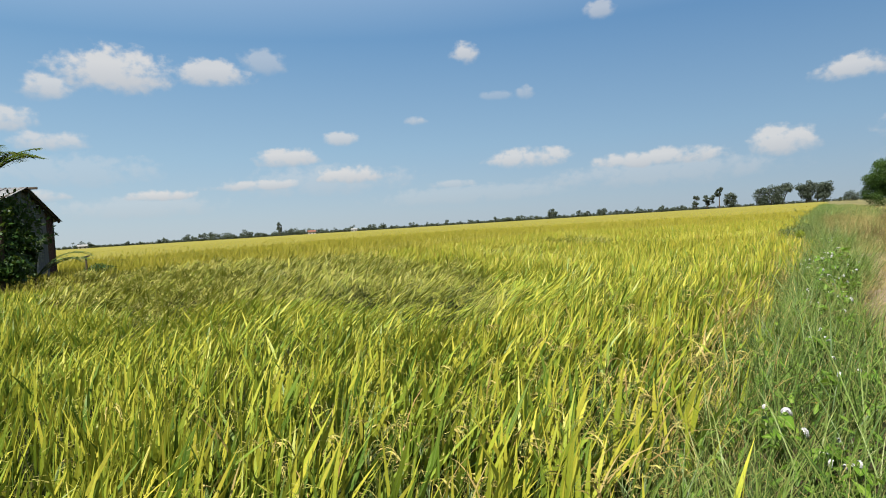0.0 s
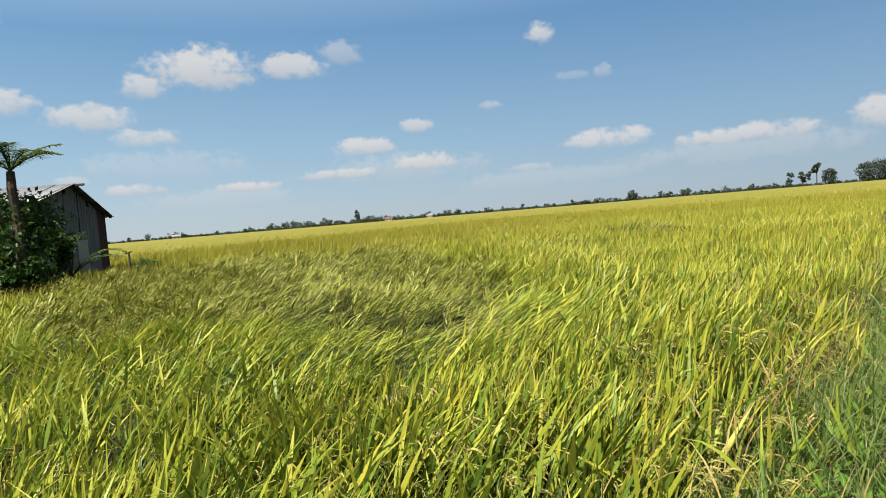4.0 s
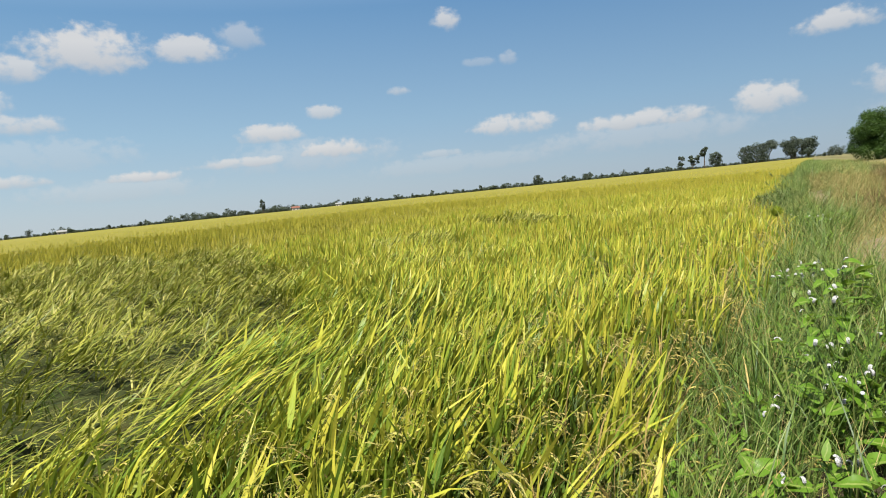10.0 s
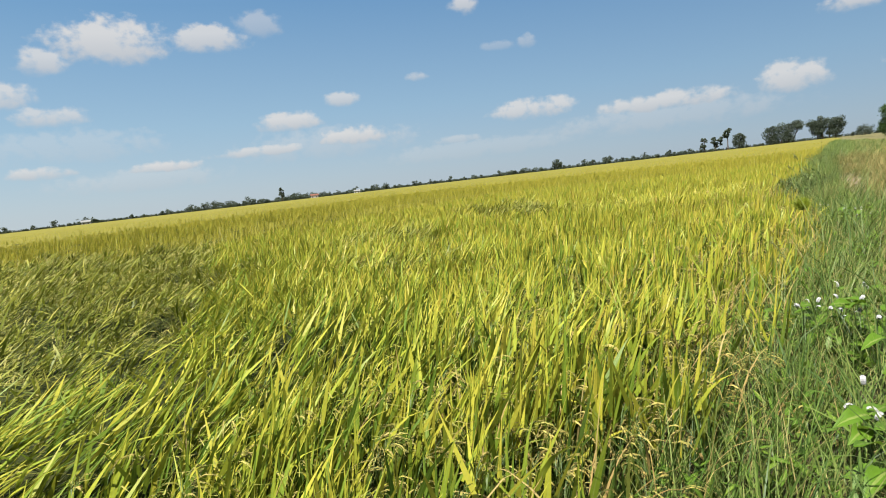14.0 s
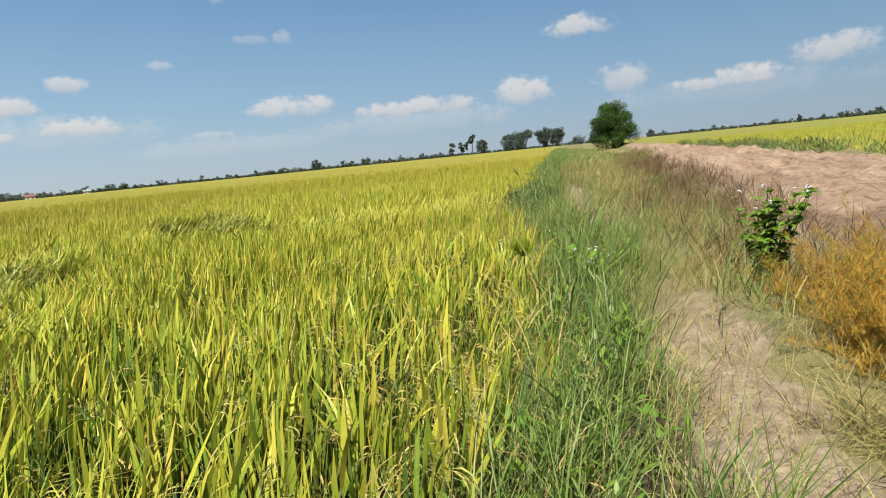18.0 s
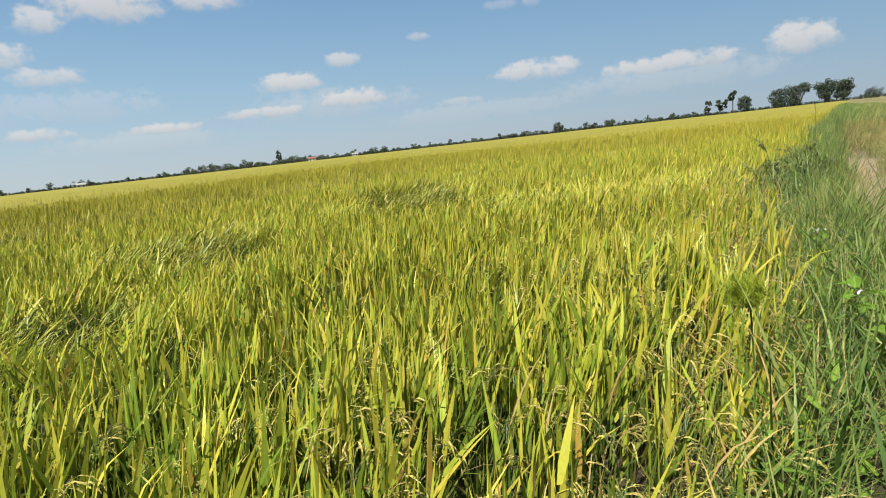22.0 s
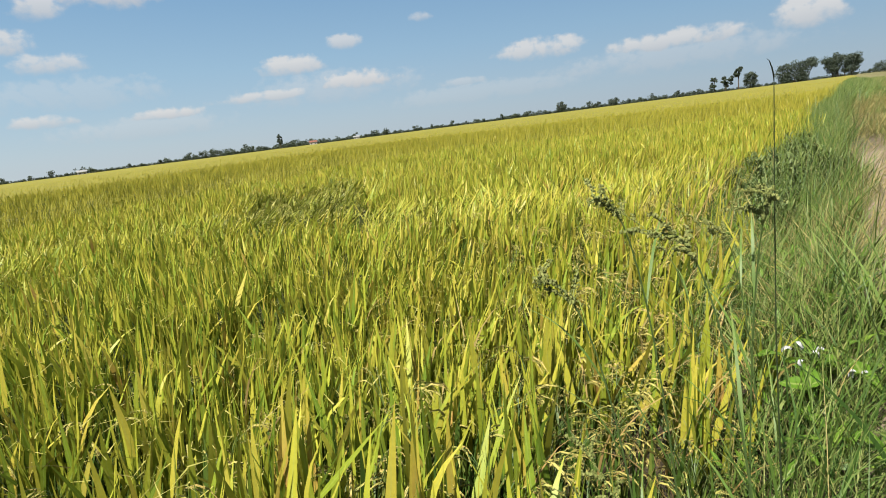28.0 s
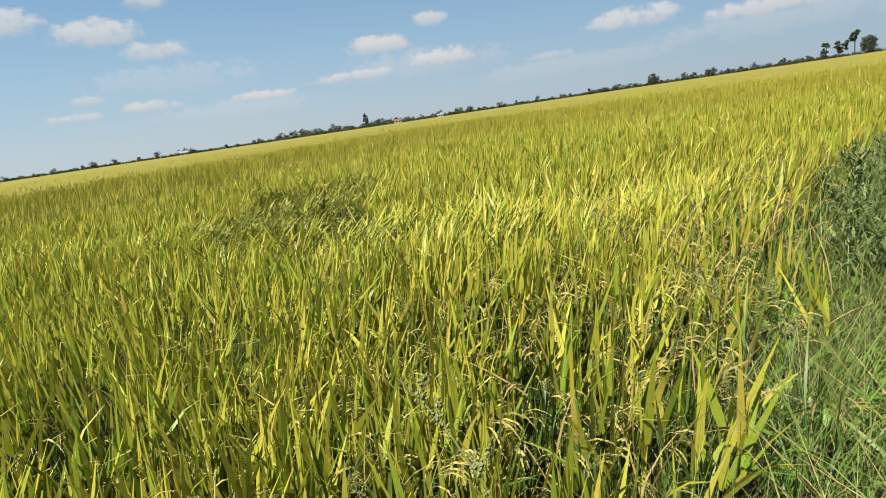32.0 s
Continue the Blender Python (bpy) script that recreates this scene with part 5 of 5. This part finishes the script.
def rank_weed(x, y, height, seed):
    """A dense dark bushy weed."""
    r = random.Random(seed)
    ob = thing("rank_weed", "dense dark grey-green bushy weed on the bund", "weed", x, y, float(land(x, y)) - 0.01, "rank weeds on the bund")
    joints = []
    for k in range(9):
        bm = bmesh.new()
        pts = arc((r.uniform(-0.05, 0.05), r.uniform(-0.05, 0.05), 0), r.uniform(0, 6.28), r.uniform(0.05, 0.8), r.uniform(-0.2, 0.3), height * r.uniform(0.7, 1.1), 6)
        tube(bm, pts, [0.006 - 0.0006 * i for i in range(7)], 4)
        joints.extend(pts[1:])
        part("stem", bm, DARK_STEM, ob)
    p = np.array([joints[r.randrange(len(joints))][:] for _ in range(900)])
    q = np.random.default_rng(seed)
    m = len(p)
    v = strips(p + q.normal(0, 0.035, (m, 3)), q.uniform(0, 6.28, m), q.uniform(0.2, 1.5, m), q.uniform(0.05, 0.10, m), q.uniform(0.016, 0.030, m), q.uniform(0, 0.8, m), 2, None, 2.6)
    fo = mesh_object("foliage", np_mesh("foliage", *v), RANK_LEAF, ob)
    tagged(fo, "small dark leaves", kind="stuff")


for i, (wx, wy, wh) in enumerate(((-0.75, 25.4, 0.62), (-0.55, 26.2, 0.70), (-0.9, 26.9, 0.66), (-0.45, 27.4, 0.6), (-0.85, 28.2, 0.7), (-0.65, 24.6, 0.5), (-0.25, 26.8, 0.55), (-0.55, 29.4, 0.7), (-0.9, 30.6, 0.65), (-1.25, 28.3, 0.6), (-1.15, 27.2, 0.55), (-1.2, 29.6, 0.6))):
    rank_weed(wx, wy, wh, 300 + i)

# ---------------------------------------------------------------- trees


def leaf_cloud(centres, radii, per, size, seed, flat=0.0):
    """Many small leaves gathered in clumps."""
    r = np.random.default_rng(seed)
    c = np.repeat(np.asarray(centres, dtype=float), per, axis=0)
    rad = np.repeat(np.asarray(radii, dtype=float), per)
    n = len(c)
    d = r.normal(0, 1, (n, 3))
    d /= np.linalg.norm(d, axis=1, keepdims=True)
    p = c + d * (rad * r.uniform(0.25, 1.0, n) ** 0.6)[:, None] * np.array([1, 1, 0.8])
    a = r.normal(0, 1, (n, 3))
    a /= np.linalg.norm(a, axis=1, keepdims=True)
    b = np.cross(a, d + r.normal(0, 0.5, (n, 3)))
    b /= np.linalg.norm(b, axis=1, keepdims=True)
    s = (size * r.uniform(0.6, 1.4, n))[:, None]
    V = np.stack([p - a * s, p - b * s * 0.45, p + a * s, p + b * s * 0.45], 1).reshape(-1, 3)
    Q = np.arange(4 * n).reshape(-1, 4)
    U = np.tile(np.array([[0.5, 0], [0, 0.5], [0.5, 1], [1, 0.5]]), (n, 1))
    return V, Q, U


def crown_centres(n, cx, cy, cz, rx, ry, rz, seed, hollow=0.45):
    r = np.random.default_rng(seed)
    d = r.normal(0, 1, (n, 3))
    d /= np.linalg.norm(d, axis=1, keepdims=True)
    return np.array([cx, cy, cz]) + d * np.array([rx, ry, rz]) * (hollow + (1 - hollow) * r.uniform(0, 1, (n, 1)) ** 0.5)


def tree(name, label, x, y, z, height, width, seed, trunk_h, clumps, per, leaf, mat, trunks=1, clump_r=0.2, squash=1.0, group="", blobs=None, bark=None):
    """A tree: tapering trunk and limbs, and a crown of leaf clumps."""
    r = random.Random(seed)
    ob = thing(name, label, "tree", x, y, z, group)
    bm = bmesh.new()
    centres = []
    blobs = blobs or [(0.0, 0.0, trunk_h + (height - trunk_h) * 0.5, width / 2, width / 2 * squash, (height - trunk_h) * 0.5)]
    for i, (bx, by, bz, rx, ry, rz) in enumerate(blobs):
        c = crown_centres(max(4, clumps // len(blobs)), bx, by, bz, rx * 0.82, ry * 0.82, rz * 0.82, seed * 7 + i)
        centres.append(c)
    centres = np.concatenate(centres)
    for k in range(trunks):
        bx, by, bz, rx, ry, rz = blobs[k % len(blobs)]
        ox = r.uniform(-0.12, 0.12) * width if trunks > len(blobs) else bx * 0.7
        pts = [Vector((ox, by * 0.7, -0.1)), Vector((ox * 0.9 + bx * 0.1 + r.uniform(-0.02, 0.02) * width, by * 0.8, trunk_h * 0.6)), Vector((bx + r.uniform(-0.05, 0.05) * width, by, bz - rz * 0.2)), Vector((bx, by, bz + rz * 0.5))]
        r0 = height * 0.022 + 0.02
        tube(bm, pts, [r0 * 1.3, r0, r0 * 0.6, r0 * 0.2], 7)
    for c in centres[:: max(1, len(centres) // 14)]:
        c = Vector(c)
        b = min(blobs, key=lambda q: (Vector(q[:3]) - c).length)
        root = Vector((b[0], b[1], b[2] - b[5] * 0.55))
        tube(bm, [root, root.lerp(c, 0.55) + Vector((0, 0, -0.03 * height)), c], [height * 0.010 + 0.006, height * 0.006 + 0.004, height * 0.002], 5)
    part("trunk", bm, bark or BARK, ob)
    rad = np.full(len(centres), clump_r * width) * np.random.default_rng(seed).uniform(0.7, 1.25, len(centres))
    mesh_object("crown", np_mesh("crown", *leaf_cloud(centres, rad, per, leaf, seed + 1)), mat, ob)
    return ob


ROUND = [(0, 0, 1.72, 1.38, 1.32, 1.32), (-0.57, 0.23, 0.98, 0.98, 0.92, 0.86), (0.63, -0.11, 0.98, 0.98, 0.92, 0.86), (0.17, 0, 2.21, 1.03, 0.98, 0.86),
         (-0.4, -0.34, 1.9, 0.98, 0.86, 0.98), (0, -0.34, 0.57, 1.21, 0.92, 0.57), (0.46, -0.23, 1.61, 0.92, 0.8, 0.92)]
tree("round_tree", "small round dense green tree standing beside the road", 7.56, 95.0, float(land(7.56, 95.0)) - 0.06, 6.0, 5.9, 11, 0.4, 200, 220, 0.085, TREE_LEAF, 4, 0.14,
     blobs=[tuple(1.97 * v for v in row) for row in ROUND])


def bearing(az, dist):
    a = radians(az)
    return -math.sin(a) * dist, math.cos(a) * dist


FAR = 800.0


def far_tree(name, label, az, top, half, seed, low=0.0, trunk=0.25, blobs=None, trunks=1, clumps=26, group="", dist=FAR):
    """A far tree, given by its bearing, the angle of its top and its half width, in degrees."""
    x, y = bearing(az, dist)
    h = math.tan(radians(top)) * dist + 1.9
    w = 2 * math.tan(radians(half)) * dist
    b = None
    if blobs:
        b = [(px * w / 2, 0.0, pz * h, rx * w / 2, rx * w / 2, rz * h) for px, pz, rx, rz in blobs]
    ob = tree(name, label, x, y, -0.55, h, w, seed, trunk * h, clumps, 90, 0.026 * h + 0.18, HAZED_FAR_LEAF, trunks, 0.17 if not b else 0.13, blobs=b, group=group)
    ob.rotation_euler = (0, 0, radians(az))
    return ob


far_tree("lone_tall_tree", "lone tall narrow tree rising over the far woods", 46.0, 1.25, 0.28, 21, trunk=0.15, clumps=20)
far_tree("far_bush", "rounded dark tree on the field's far edge", 21.2, 0.85, 0.50, 22, trunk=0.08, clumps=30)
far_tree("far_bush", "small dark tree on the field's far edge", 18.1, 0.50, 0.28, 23, trunk=0.15, clumps=16)
far_tree("far_bush", "flat-topped dark tree on the field's far edge", 16.8, 0.62, 0.48, 24, trunk=0.08, clumps=30)
far_tree("slender_tree", "slender tree with tufted crown among the far clump", 8.95, 1.15, 0.42, 25, trunk=0.35, blobs=[(0.1, 0.8, 0.75, 0.20), (-0.2, 0.5, 0.8, 0.16)], clumps=20, group="far clump of slender trees")
far_tree("slender_tree", "slender leaning tree of the far clump", 7.95, 1.12, 0.55, 26, trunk=0.35, blobs=[(-0.4, 0.74, 0.5, 0.2), (0.45, 0.78, 0.5, 0.18), (0.0, 0.45, 0.7, 0.2)], clumps=26, group="far clump of slender trees")
far_tree("slender_tree", "tallest slender tree of the far clump", 7.2, 1.70, 0.42, 27, trunk=0.4, blobs=[(0.2, 0.86, 0.8, 0.13), (-0.1, 0.66, 0.65, 0.12)], clumps=22, group="far clump of slender trees")
far_tree("slender_tree", "rounded tree at the end of the far clump", 6.3, 1.18, 0.62, 28, trunk=0.1, clumps=34, group="far clump of slender trees")
far_tree("tree_clump", "broad dark clump of tall trees with bare trunks beneath", 3.2, 1.55, 1.34, 29, trunk=0.25, trunks=4, clumps=84,
         blobs=[(-0.62, 0.52, 0.40, 0.38), (-0.1, 0.58, 0.42, 0.40), (0.35, 0.62, 0.34, 0.36), (0.78, 0.80, 0.22, 0.18), (0.3, 0.22, 0.28, 0.18), (-0.5, 0.2, 0.3, 0.18)], group="tall tree clumps")
far_tree("tree_clump", "broad even-topped clump of tall trees", 0.15, 1.60, 1.26, 30, trunk=0.25, trunks=5, clumps=90,
         blobs=[(-0.70, 0.66, 0.28, 0.24), (-0.3, 0.72, 0.34, 0.29), (0.15, 0.64, 0.36, 0.30), (0.60, 0.72, 0.32, 0.26), (-0.5, 0.36, 0.34, 0.2), (0.35, 0.36, 0.42, 0.2)], group="tall tree clumps")
far_tree("far_bush", "low dark bush near the road's end", -2.3, 0.62, 0.75, 31, trunk=0.02, clumps=30)
far_tree("far_bush", "rounded bush beyond the road", -8.3, 0.55, 0.45, 32, trunk=0.02, clumps=24)
far_tree("far_bush", "dark tree on the skyline beyond the road", -19.3, 0.50, 0.30, 33, trunk=0.1, clumps=20)


def woods(name, label, az0, az1, dist, top, seed, density=3.0, gaps=0.1):
    """A far line of small trees and scrub, uneven in height."""
    r = np.random.default_rng(seed)
    n = int(abs(az1 - az0) * density * 0.75)
    pieces = []
    for i in range(n):
        az = r.uniform(az0, az1)
        if r.random() < gaps:
            continue
        d = dist * r.uniform(0.97, 1.06)
        h = math.tan(radians(top)) * dist * r.choice([0.35, 0.5, 0.65, 0.85, 1.0, 1.25], p=[0.25, 0.25, 0.2, 0.15, 0.1, 0.05]) + 1.4
        x, y = bearing(az, d)
        w = h * r.uniform(0.5, 1.6)
        c = crown_centres(7, x, y, h * 0.52 - 0.5, w * 0.42, w * 0.42, h * 0.42, int(r.integers(1e6)), 0.2)
        pieces.append(leaf_cloud(c, np.full(7, 0.28 * h), 26, 0.075 * h + 0.18, int(r.integers(1e6))))
    # scrub that closes the line near the ground
    m = n * 10
    az = r.uniform(az0, az1, m)
    cs = np.stack([-np.sin(np.radians(az)) * dist, np.cos(np.radians(az)) * dist, r.uniform(0.2, 2.3, m)], 1)
    pieces.append(leaf_cloud(cs, np.full(m, 1.7), 7, 1.0, seed + 3))
    ob = mesh_object(name, np_mesh(name, *merge(pieces)), HAZED_FAR_LEAF)
    return tagged(ob, label, "trees", kind="stuff")


woods("far_woods", "uneven dark line of far trees along the horizon", 8.0, 46.0, 830.0, 0.46, 201, 6.5, 0.05)
woods("far_woods", "taller far woods on the horizon", 42.0, 53.5, 850.0, 0.66, 202, 7.0, 0.05)
woods("far_woods", "broken far tree line on the horizon", 53.0, 92.0, 900.0, 0.48, 203, 5.0, 0.2)
woods("far_woods", "low scrub along the field's far edge", -4.0, 9.0, 835.0, 0.22, 204, 4.0)
woods("far_woods", "even far tree line beyond the road", -40.0, -8.0, 900.0, 0.33, 205, 4.5, 0.15)
woods("far_woods", "thick far trees on the skyline", -30.0, -22.0, 880.0, 0.50, 206, 5.0, 0.05)


def far_house(az, dist, w, h, roof, label):
    x, y = bearing(az, dist)
    ob = thing("far_house", label, "house", x, y, -0.5, turn=az)
    bm = bmesh.new()
    bmesh.ops.create_cube(bm, size=1.0, matrix=Matrix.Translation((0, 0, h / 2)) @ Matrix.Diagonal((w, w * 0.7, h, 1)))
    part("wall", bm, PLASTER, ob)
    bm = bmesh.new()
    e, d, t = w / 2 + 0.5, w * 0.35 + 0.6, h + w * 0.22
    v = [bm.verts.new(p) for p in ((-e, -d, h), (e, -d, h), (e, d, h), (-e, d, h), (-e, 0, t), (e, 0, t))]
    for f in ((0, 1, 5, 4), (2, 3, 4, 5), (0, 4, 3), (1, 2, 5), (0, 3, 2, 1)):
        bm.faces.new([v[i] for i in f])
    part("roof", bm, roof, ob)
    for s in (-0.25, 0.25):
        bm = bmesh.new()
        bmesh.ops.create_cube(bm, size=1.0, matrix=Matrix.Translation((s * w, -w * 0.35 - 0.02, h * 0.5)) @ Matrix.Diagonal((w * 0.16, 0.08, h * 0.4, 1)))
        part("window", bm, TIMBER, ob)


far_house(61.5, 780.0, 9.0, 3.2, ZINC, "small pale far house with a zinc roof")
far_house(43.2, 790.0, 9.0, 3.4, TILE_RED, "small far house with a reddish roof among trees")
far_house(39.4, 790.0, 7.0, 3.0, ZINC, "small pale far hut below the tree line")

# ---------------------------------------------------------------- the field hut and its trees


def hut():
    A, B = Vector((-29.75, 12.45, 0)), Vector((-33.60, 16.80, 0))      # near and far corner of the gable wall
    along = (B - A).normalized()
    back = Vector((along.y, -along.x, 0))
    back = back if back.x < 0 else -back
    W, DEPTH, BASE = (B - A).length, 6.5, -0.55
    eave_a, eave_b, ridge_at, ridge = 3.42, 2.86, 0.47, 4.22
    ob = thing("field_hut", "weathered grey wooden field hut with a zinc roof", "hut")

    def top(s):
        return eave_a + (ridge - eave_a) * s / ridge_at if s < ridge_at else ridge + (eave_b - ridge) * (s - ridge_at) / (1 - ridge_at)

    def slab(bm, p, q, h0, h1, low, n, thick):
        """An upright board from p to q with a slanting top."""
        c = []
        for o in (0.0, thick):
            c.append([bm.verts.new(v + n * o) for v in (Vector((p.x, p.y, low)), Vector((q.x, q.y, low)), Vector((q.x, q.y, h1)), Vector((p.x, p.y, h0)))])
        f, b = c
        bm.faces.new(f[::-1]), bm.faces.new(b)
        for i in range(4):
            bm.faces.new((f[i], f[(i + 1) % 4], b[(i + 1) % 4], b[i]))

    r = random.Random(8)
    n_board = 24
    for i in range(n_board):
        s0, s1 = i / n_board, (i + 1) / n_board - 0.004
        if i in (13,):
            s1 -= 0.018
        bm = bmesh.new()
        low = BASE + r.uniform(0.0, 0.12)
        drop = r.uniform(0.02, 0.10) + (0.25 if i in (9, 17) else 0.0)
        slab(bm, A + along * (s0 * W), A + along * (s1 * W), top(s0) - drop, top(s1) - drop, low, -back, 0.025 + r.uniform(0, 0.02))
        part("board", bm, RED_BOARD if i >= n_board - 3 else BOARD, ob, "reddish corner board" if i >= n_board - 3 else "")
    # ledged door, a little paler, standing proud of the boards
    bm = bmesh.new()
    slab(bm, A + along * (0.50 * W), A + along * (0.66 * W), 1.62, 1.62, BASE + 0.15, -back, 0.07)
    part("door", bm, ZINC, ob, "pale sheet-metal door")
    # side and back walls
    for p, q, h0, h1, n in ((A, A + back * DEPTH, eave_a, eave_a, -along), (B, B + back * DEPTH, eave_b, eave_b, along)):
        for k in range(10):
            bm = bmesh.new()
            slab(bm, p.lerp(q, k / 10), p.lerp(q, (k + 0.97) / 10), h0 - 0.05, h1 - 0.05, BASE, n, 0.03)
            part("board", bm, BOARD, ob)
    bm = bmesh.new()
    P, Q = A + back * DEPTH, B + back * DEPTH
    slab(bm, P, Q, eave_a, eave_b, BASE, back, 0.03)
    part("back_wall", bm, BOARD, ob)
    # corrugated sheets
    def roof_side(s_low, z_low, name, over):
        sheets = 8
        ridge_p = A + along * (ridge_at * W)
        low_p = A + along * (s_low * W)
        run = (low_p - ridge_p)
        fall = (z_low - ridge) / run.length
        low_p = low_p + run.normalized() * over
        zl = ridge + fall * (low_p - ridge_p).length
        for k in range(sheets):
            d0, d1 = -0.35 + k * (DEPTH + 0.6) / sheets, -0.35 + (k + 1.06) * (DEPTH + 0.6) / sheets
            cols = 17
            V, Qd = [], []
            lift = 0.03 + 0.012 * (k % 2)
            for j in range(cols):
                d = d0 + (d1 - d0) * j / (cols - 1)
                wave = 0.018 * math.sin(j * math.pi / 2)
                for a_, z_ in ((ridge_p, ridge + 0.02), (low_p, zl)):
                    p = a_ + back * d
                    for t_ in (0.0, 0.006):
                        V.append((p.x, p.y, z_ + lift + wave + t_))
            for j in range(cols - 1):
                a_ = j * 4
                Qd += [(a_ + 1, a_ + 3, a_ + 7, a_ + 5), (a_, a_ + 4, a_ + 6, a_ + 2), (a_ + 2, a_ + 6, a_ + 7, a_ + 3), (a_, a_ + 1, a_ + 5, a_ + 4)]
            mesh_object("roof_sheet", np_mesh("roof_sheet", np.array(V), np.array(Qd)), ZINC, ob)
    roof_side(0.0, eave_a, "near", 0.25)
    roof_side(1.0, eave_b, "far", 0.40)
    # barge boards, ridge pole and purlin ends
    def beam(p, q, w, name, label=""):
        bm = bmesh.new()
        tube(bm, [p, p.lerp(q, 0.5), q], [w, w * 0.95, w], 5)
        part(name, bm, TIMBER, ob, label)
    apex = A + along * (ridge_at * W)
    up = Vector((0, 0, 1))
    beam(A - along * 0.2 + up * (eave_a - 0.02) - back * 0.2, apex + up * ridge - back * 0.2, 0.055, "barge_board")
    beam(apex + up * ridge - back * 0.2, B + along * 0.35 + up * (eave_b - 0.15) - back * 0.2, 0.07, "barge_board")
    beam(apex + up * (ridge - 0.02) - back * 0.75, apex + up * (ridge - 0.02) + back * DEPTH, 0.06, "ridge_pole", "projecting dark ridge pole")
    for s in (0.65, 0.82, 0.98):
        p = A + along * (s * W) + up * (top(s) + 0.02)
        beam(p - back * 0.32, p + back * 0.6, 0.05, "purlin")
    beam(B + up * BASE, B + up * eave_b, 0.07, "corner_post")


hut()


def shrub(x, y, z, h, w, seed, label, leaf=0.085, mat=None, clumps=60):
    return tree("shrub", label, x, y, z, h, w, seed, 0.15 * h, clumps, 140, leaf, mat or SHRUB_LEAF, 3, 0.17,
                blobs=[(0, 0, 0.45 * h, 0.45 * w, 0.45 * w, 0.40 * h), (0.2 * w, 0.1 * w, 0.66 * h, 0.32 * w, 0.3 * w, 0.32 * h), (-0.22 * w, 0, 0.3 * h, 0.34 * w, 0.3 * w, 0.3 * h)], group="shrubs beside the hut")


shrub(-23.2, 8.9, -0.55, 3.9, 4.4, 61, "dense dark green shrub beside the hut")
shrub(-22.2, 8.9, -0.55, 2.2, 2.4, 62, "low leafy shrub in front of the hut")
shrub(-26.5, 10.1, -0.55, 3.6, 3.4, 63, "dark shrub behind the palm")
shrub(-25.7, 11.1, -0.5, 3.0, 2.0, 64, "small pale-tipped shrub before the hut wall")
shrub(-29.4, 16.2, -0.5, 0.9, 2.2, 65, "low dark weeds round the foot of the post", leaf=0.05, clumps=30)


def palm(x, y, z, trunk_h, frond, n, seed, label):
    """A short palm: ringed trunk and arching fronds with hanging leaflets."""
    r = random.Random(seed)
    ob = thing("palm", label, "palm", x, y, z)
    bm = bmesh.new()
    pts = [Vector((0.05 * math.sin(i), 0.04 * math.cos(i * 1.3), trunk_h * i / 8)) for i in range(9)]
    tube(bm, pts, [0.16 - 0.006 * i + 0.015 * (i % 2) for i in range(9)], 9)
    part("trunk", bm, BARK, ob)
    for k in range(n):
        az = 2 * math.pi * k / n + r.uniform(-0.3, 0.3)
        pts = arc(pts_top(trunk_h), az, r.uniform(0.15, 1.0), r.uniform(0.9, 1.6), frond * r.uniform(0.8, 1.1), 14)
        bm = bmesh.new()
        tube(bm, pts, [0.022 - 0.0013 * i for i in range(15)], 5)
        rib = part("frond", bm, STEM, ob)
        roots, azs, lens = [], [], []
        for i in range(3, 15):
            for s in (-1, 1):
                for j in range(2):
                    roots.append((pts[i] + (pts[i] - pts[i - 1]) * (0.5 * j - 0.5))[:])
                    azs.append(az + s * r.uniform(0.9, 1.3))
                    lens.append(frond * 0.22 * math.sin(math.pi * (i - 1) / 15) + 0.1)
        m = len(roots)
        v = strips(np.array(roots), np.array(azs), np.full(m, 1.3), np.array(lens), np.full(m, 0.07), np.random.default_rng(seed + k).uniform(0.3, 1.1, m), 4)
        mesh_object("foliage", np_mesh("foliage", *v), PALM_LEAF, rib)


def pts_top(h):
    return Vector((0.05 * math.sin(8), 0.04 * math.cos(10.4), h))


palm(-21.6, 9.2, -0.55, 4.3, 1.5, 14, 71, "young palm with arching fronds beside the hut")
palm(-25.5, 12.0, -0.55, 0.8, 2.1, 13, 72, "low palm with yellowing fronds before the hut")


def perch_post(x, y):
    ob = thing("wooden_post", "dark wooden post with a short crosspiece standing in the rice", "post", x, y, -0.55)
    bm = bmesh.new()
    tube(bm, [Vector((0, 0, 0)), Vector((0.01, 0, 0.7)), Vector((0, 0.01, 1.45))], [0.05, 0.045, 0.04], 6)
    part("post", bm, TIMBER, ob)
    bm = bmesh.new()
    tube(bm, [Vector((-0.03, -0.16, 1.40)), Vector((0, 0, 1.44)), Vector((0.03, 0.17, 1.47))], [0.03, 0.04, 0.025], 6)
    part("crosspiece", bm, TIMBER, ob)


perch_post(-28.0, 15.3)
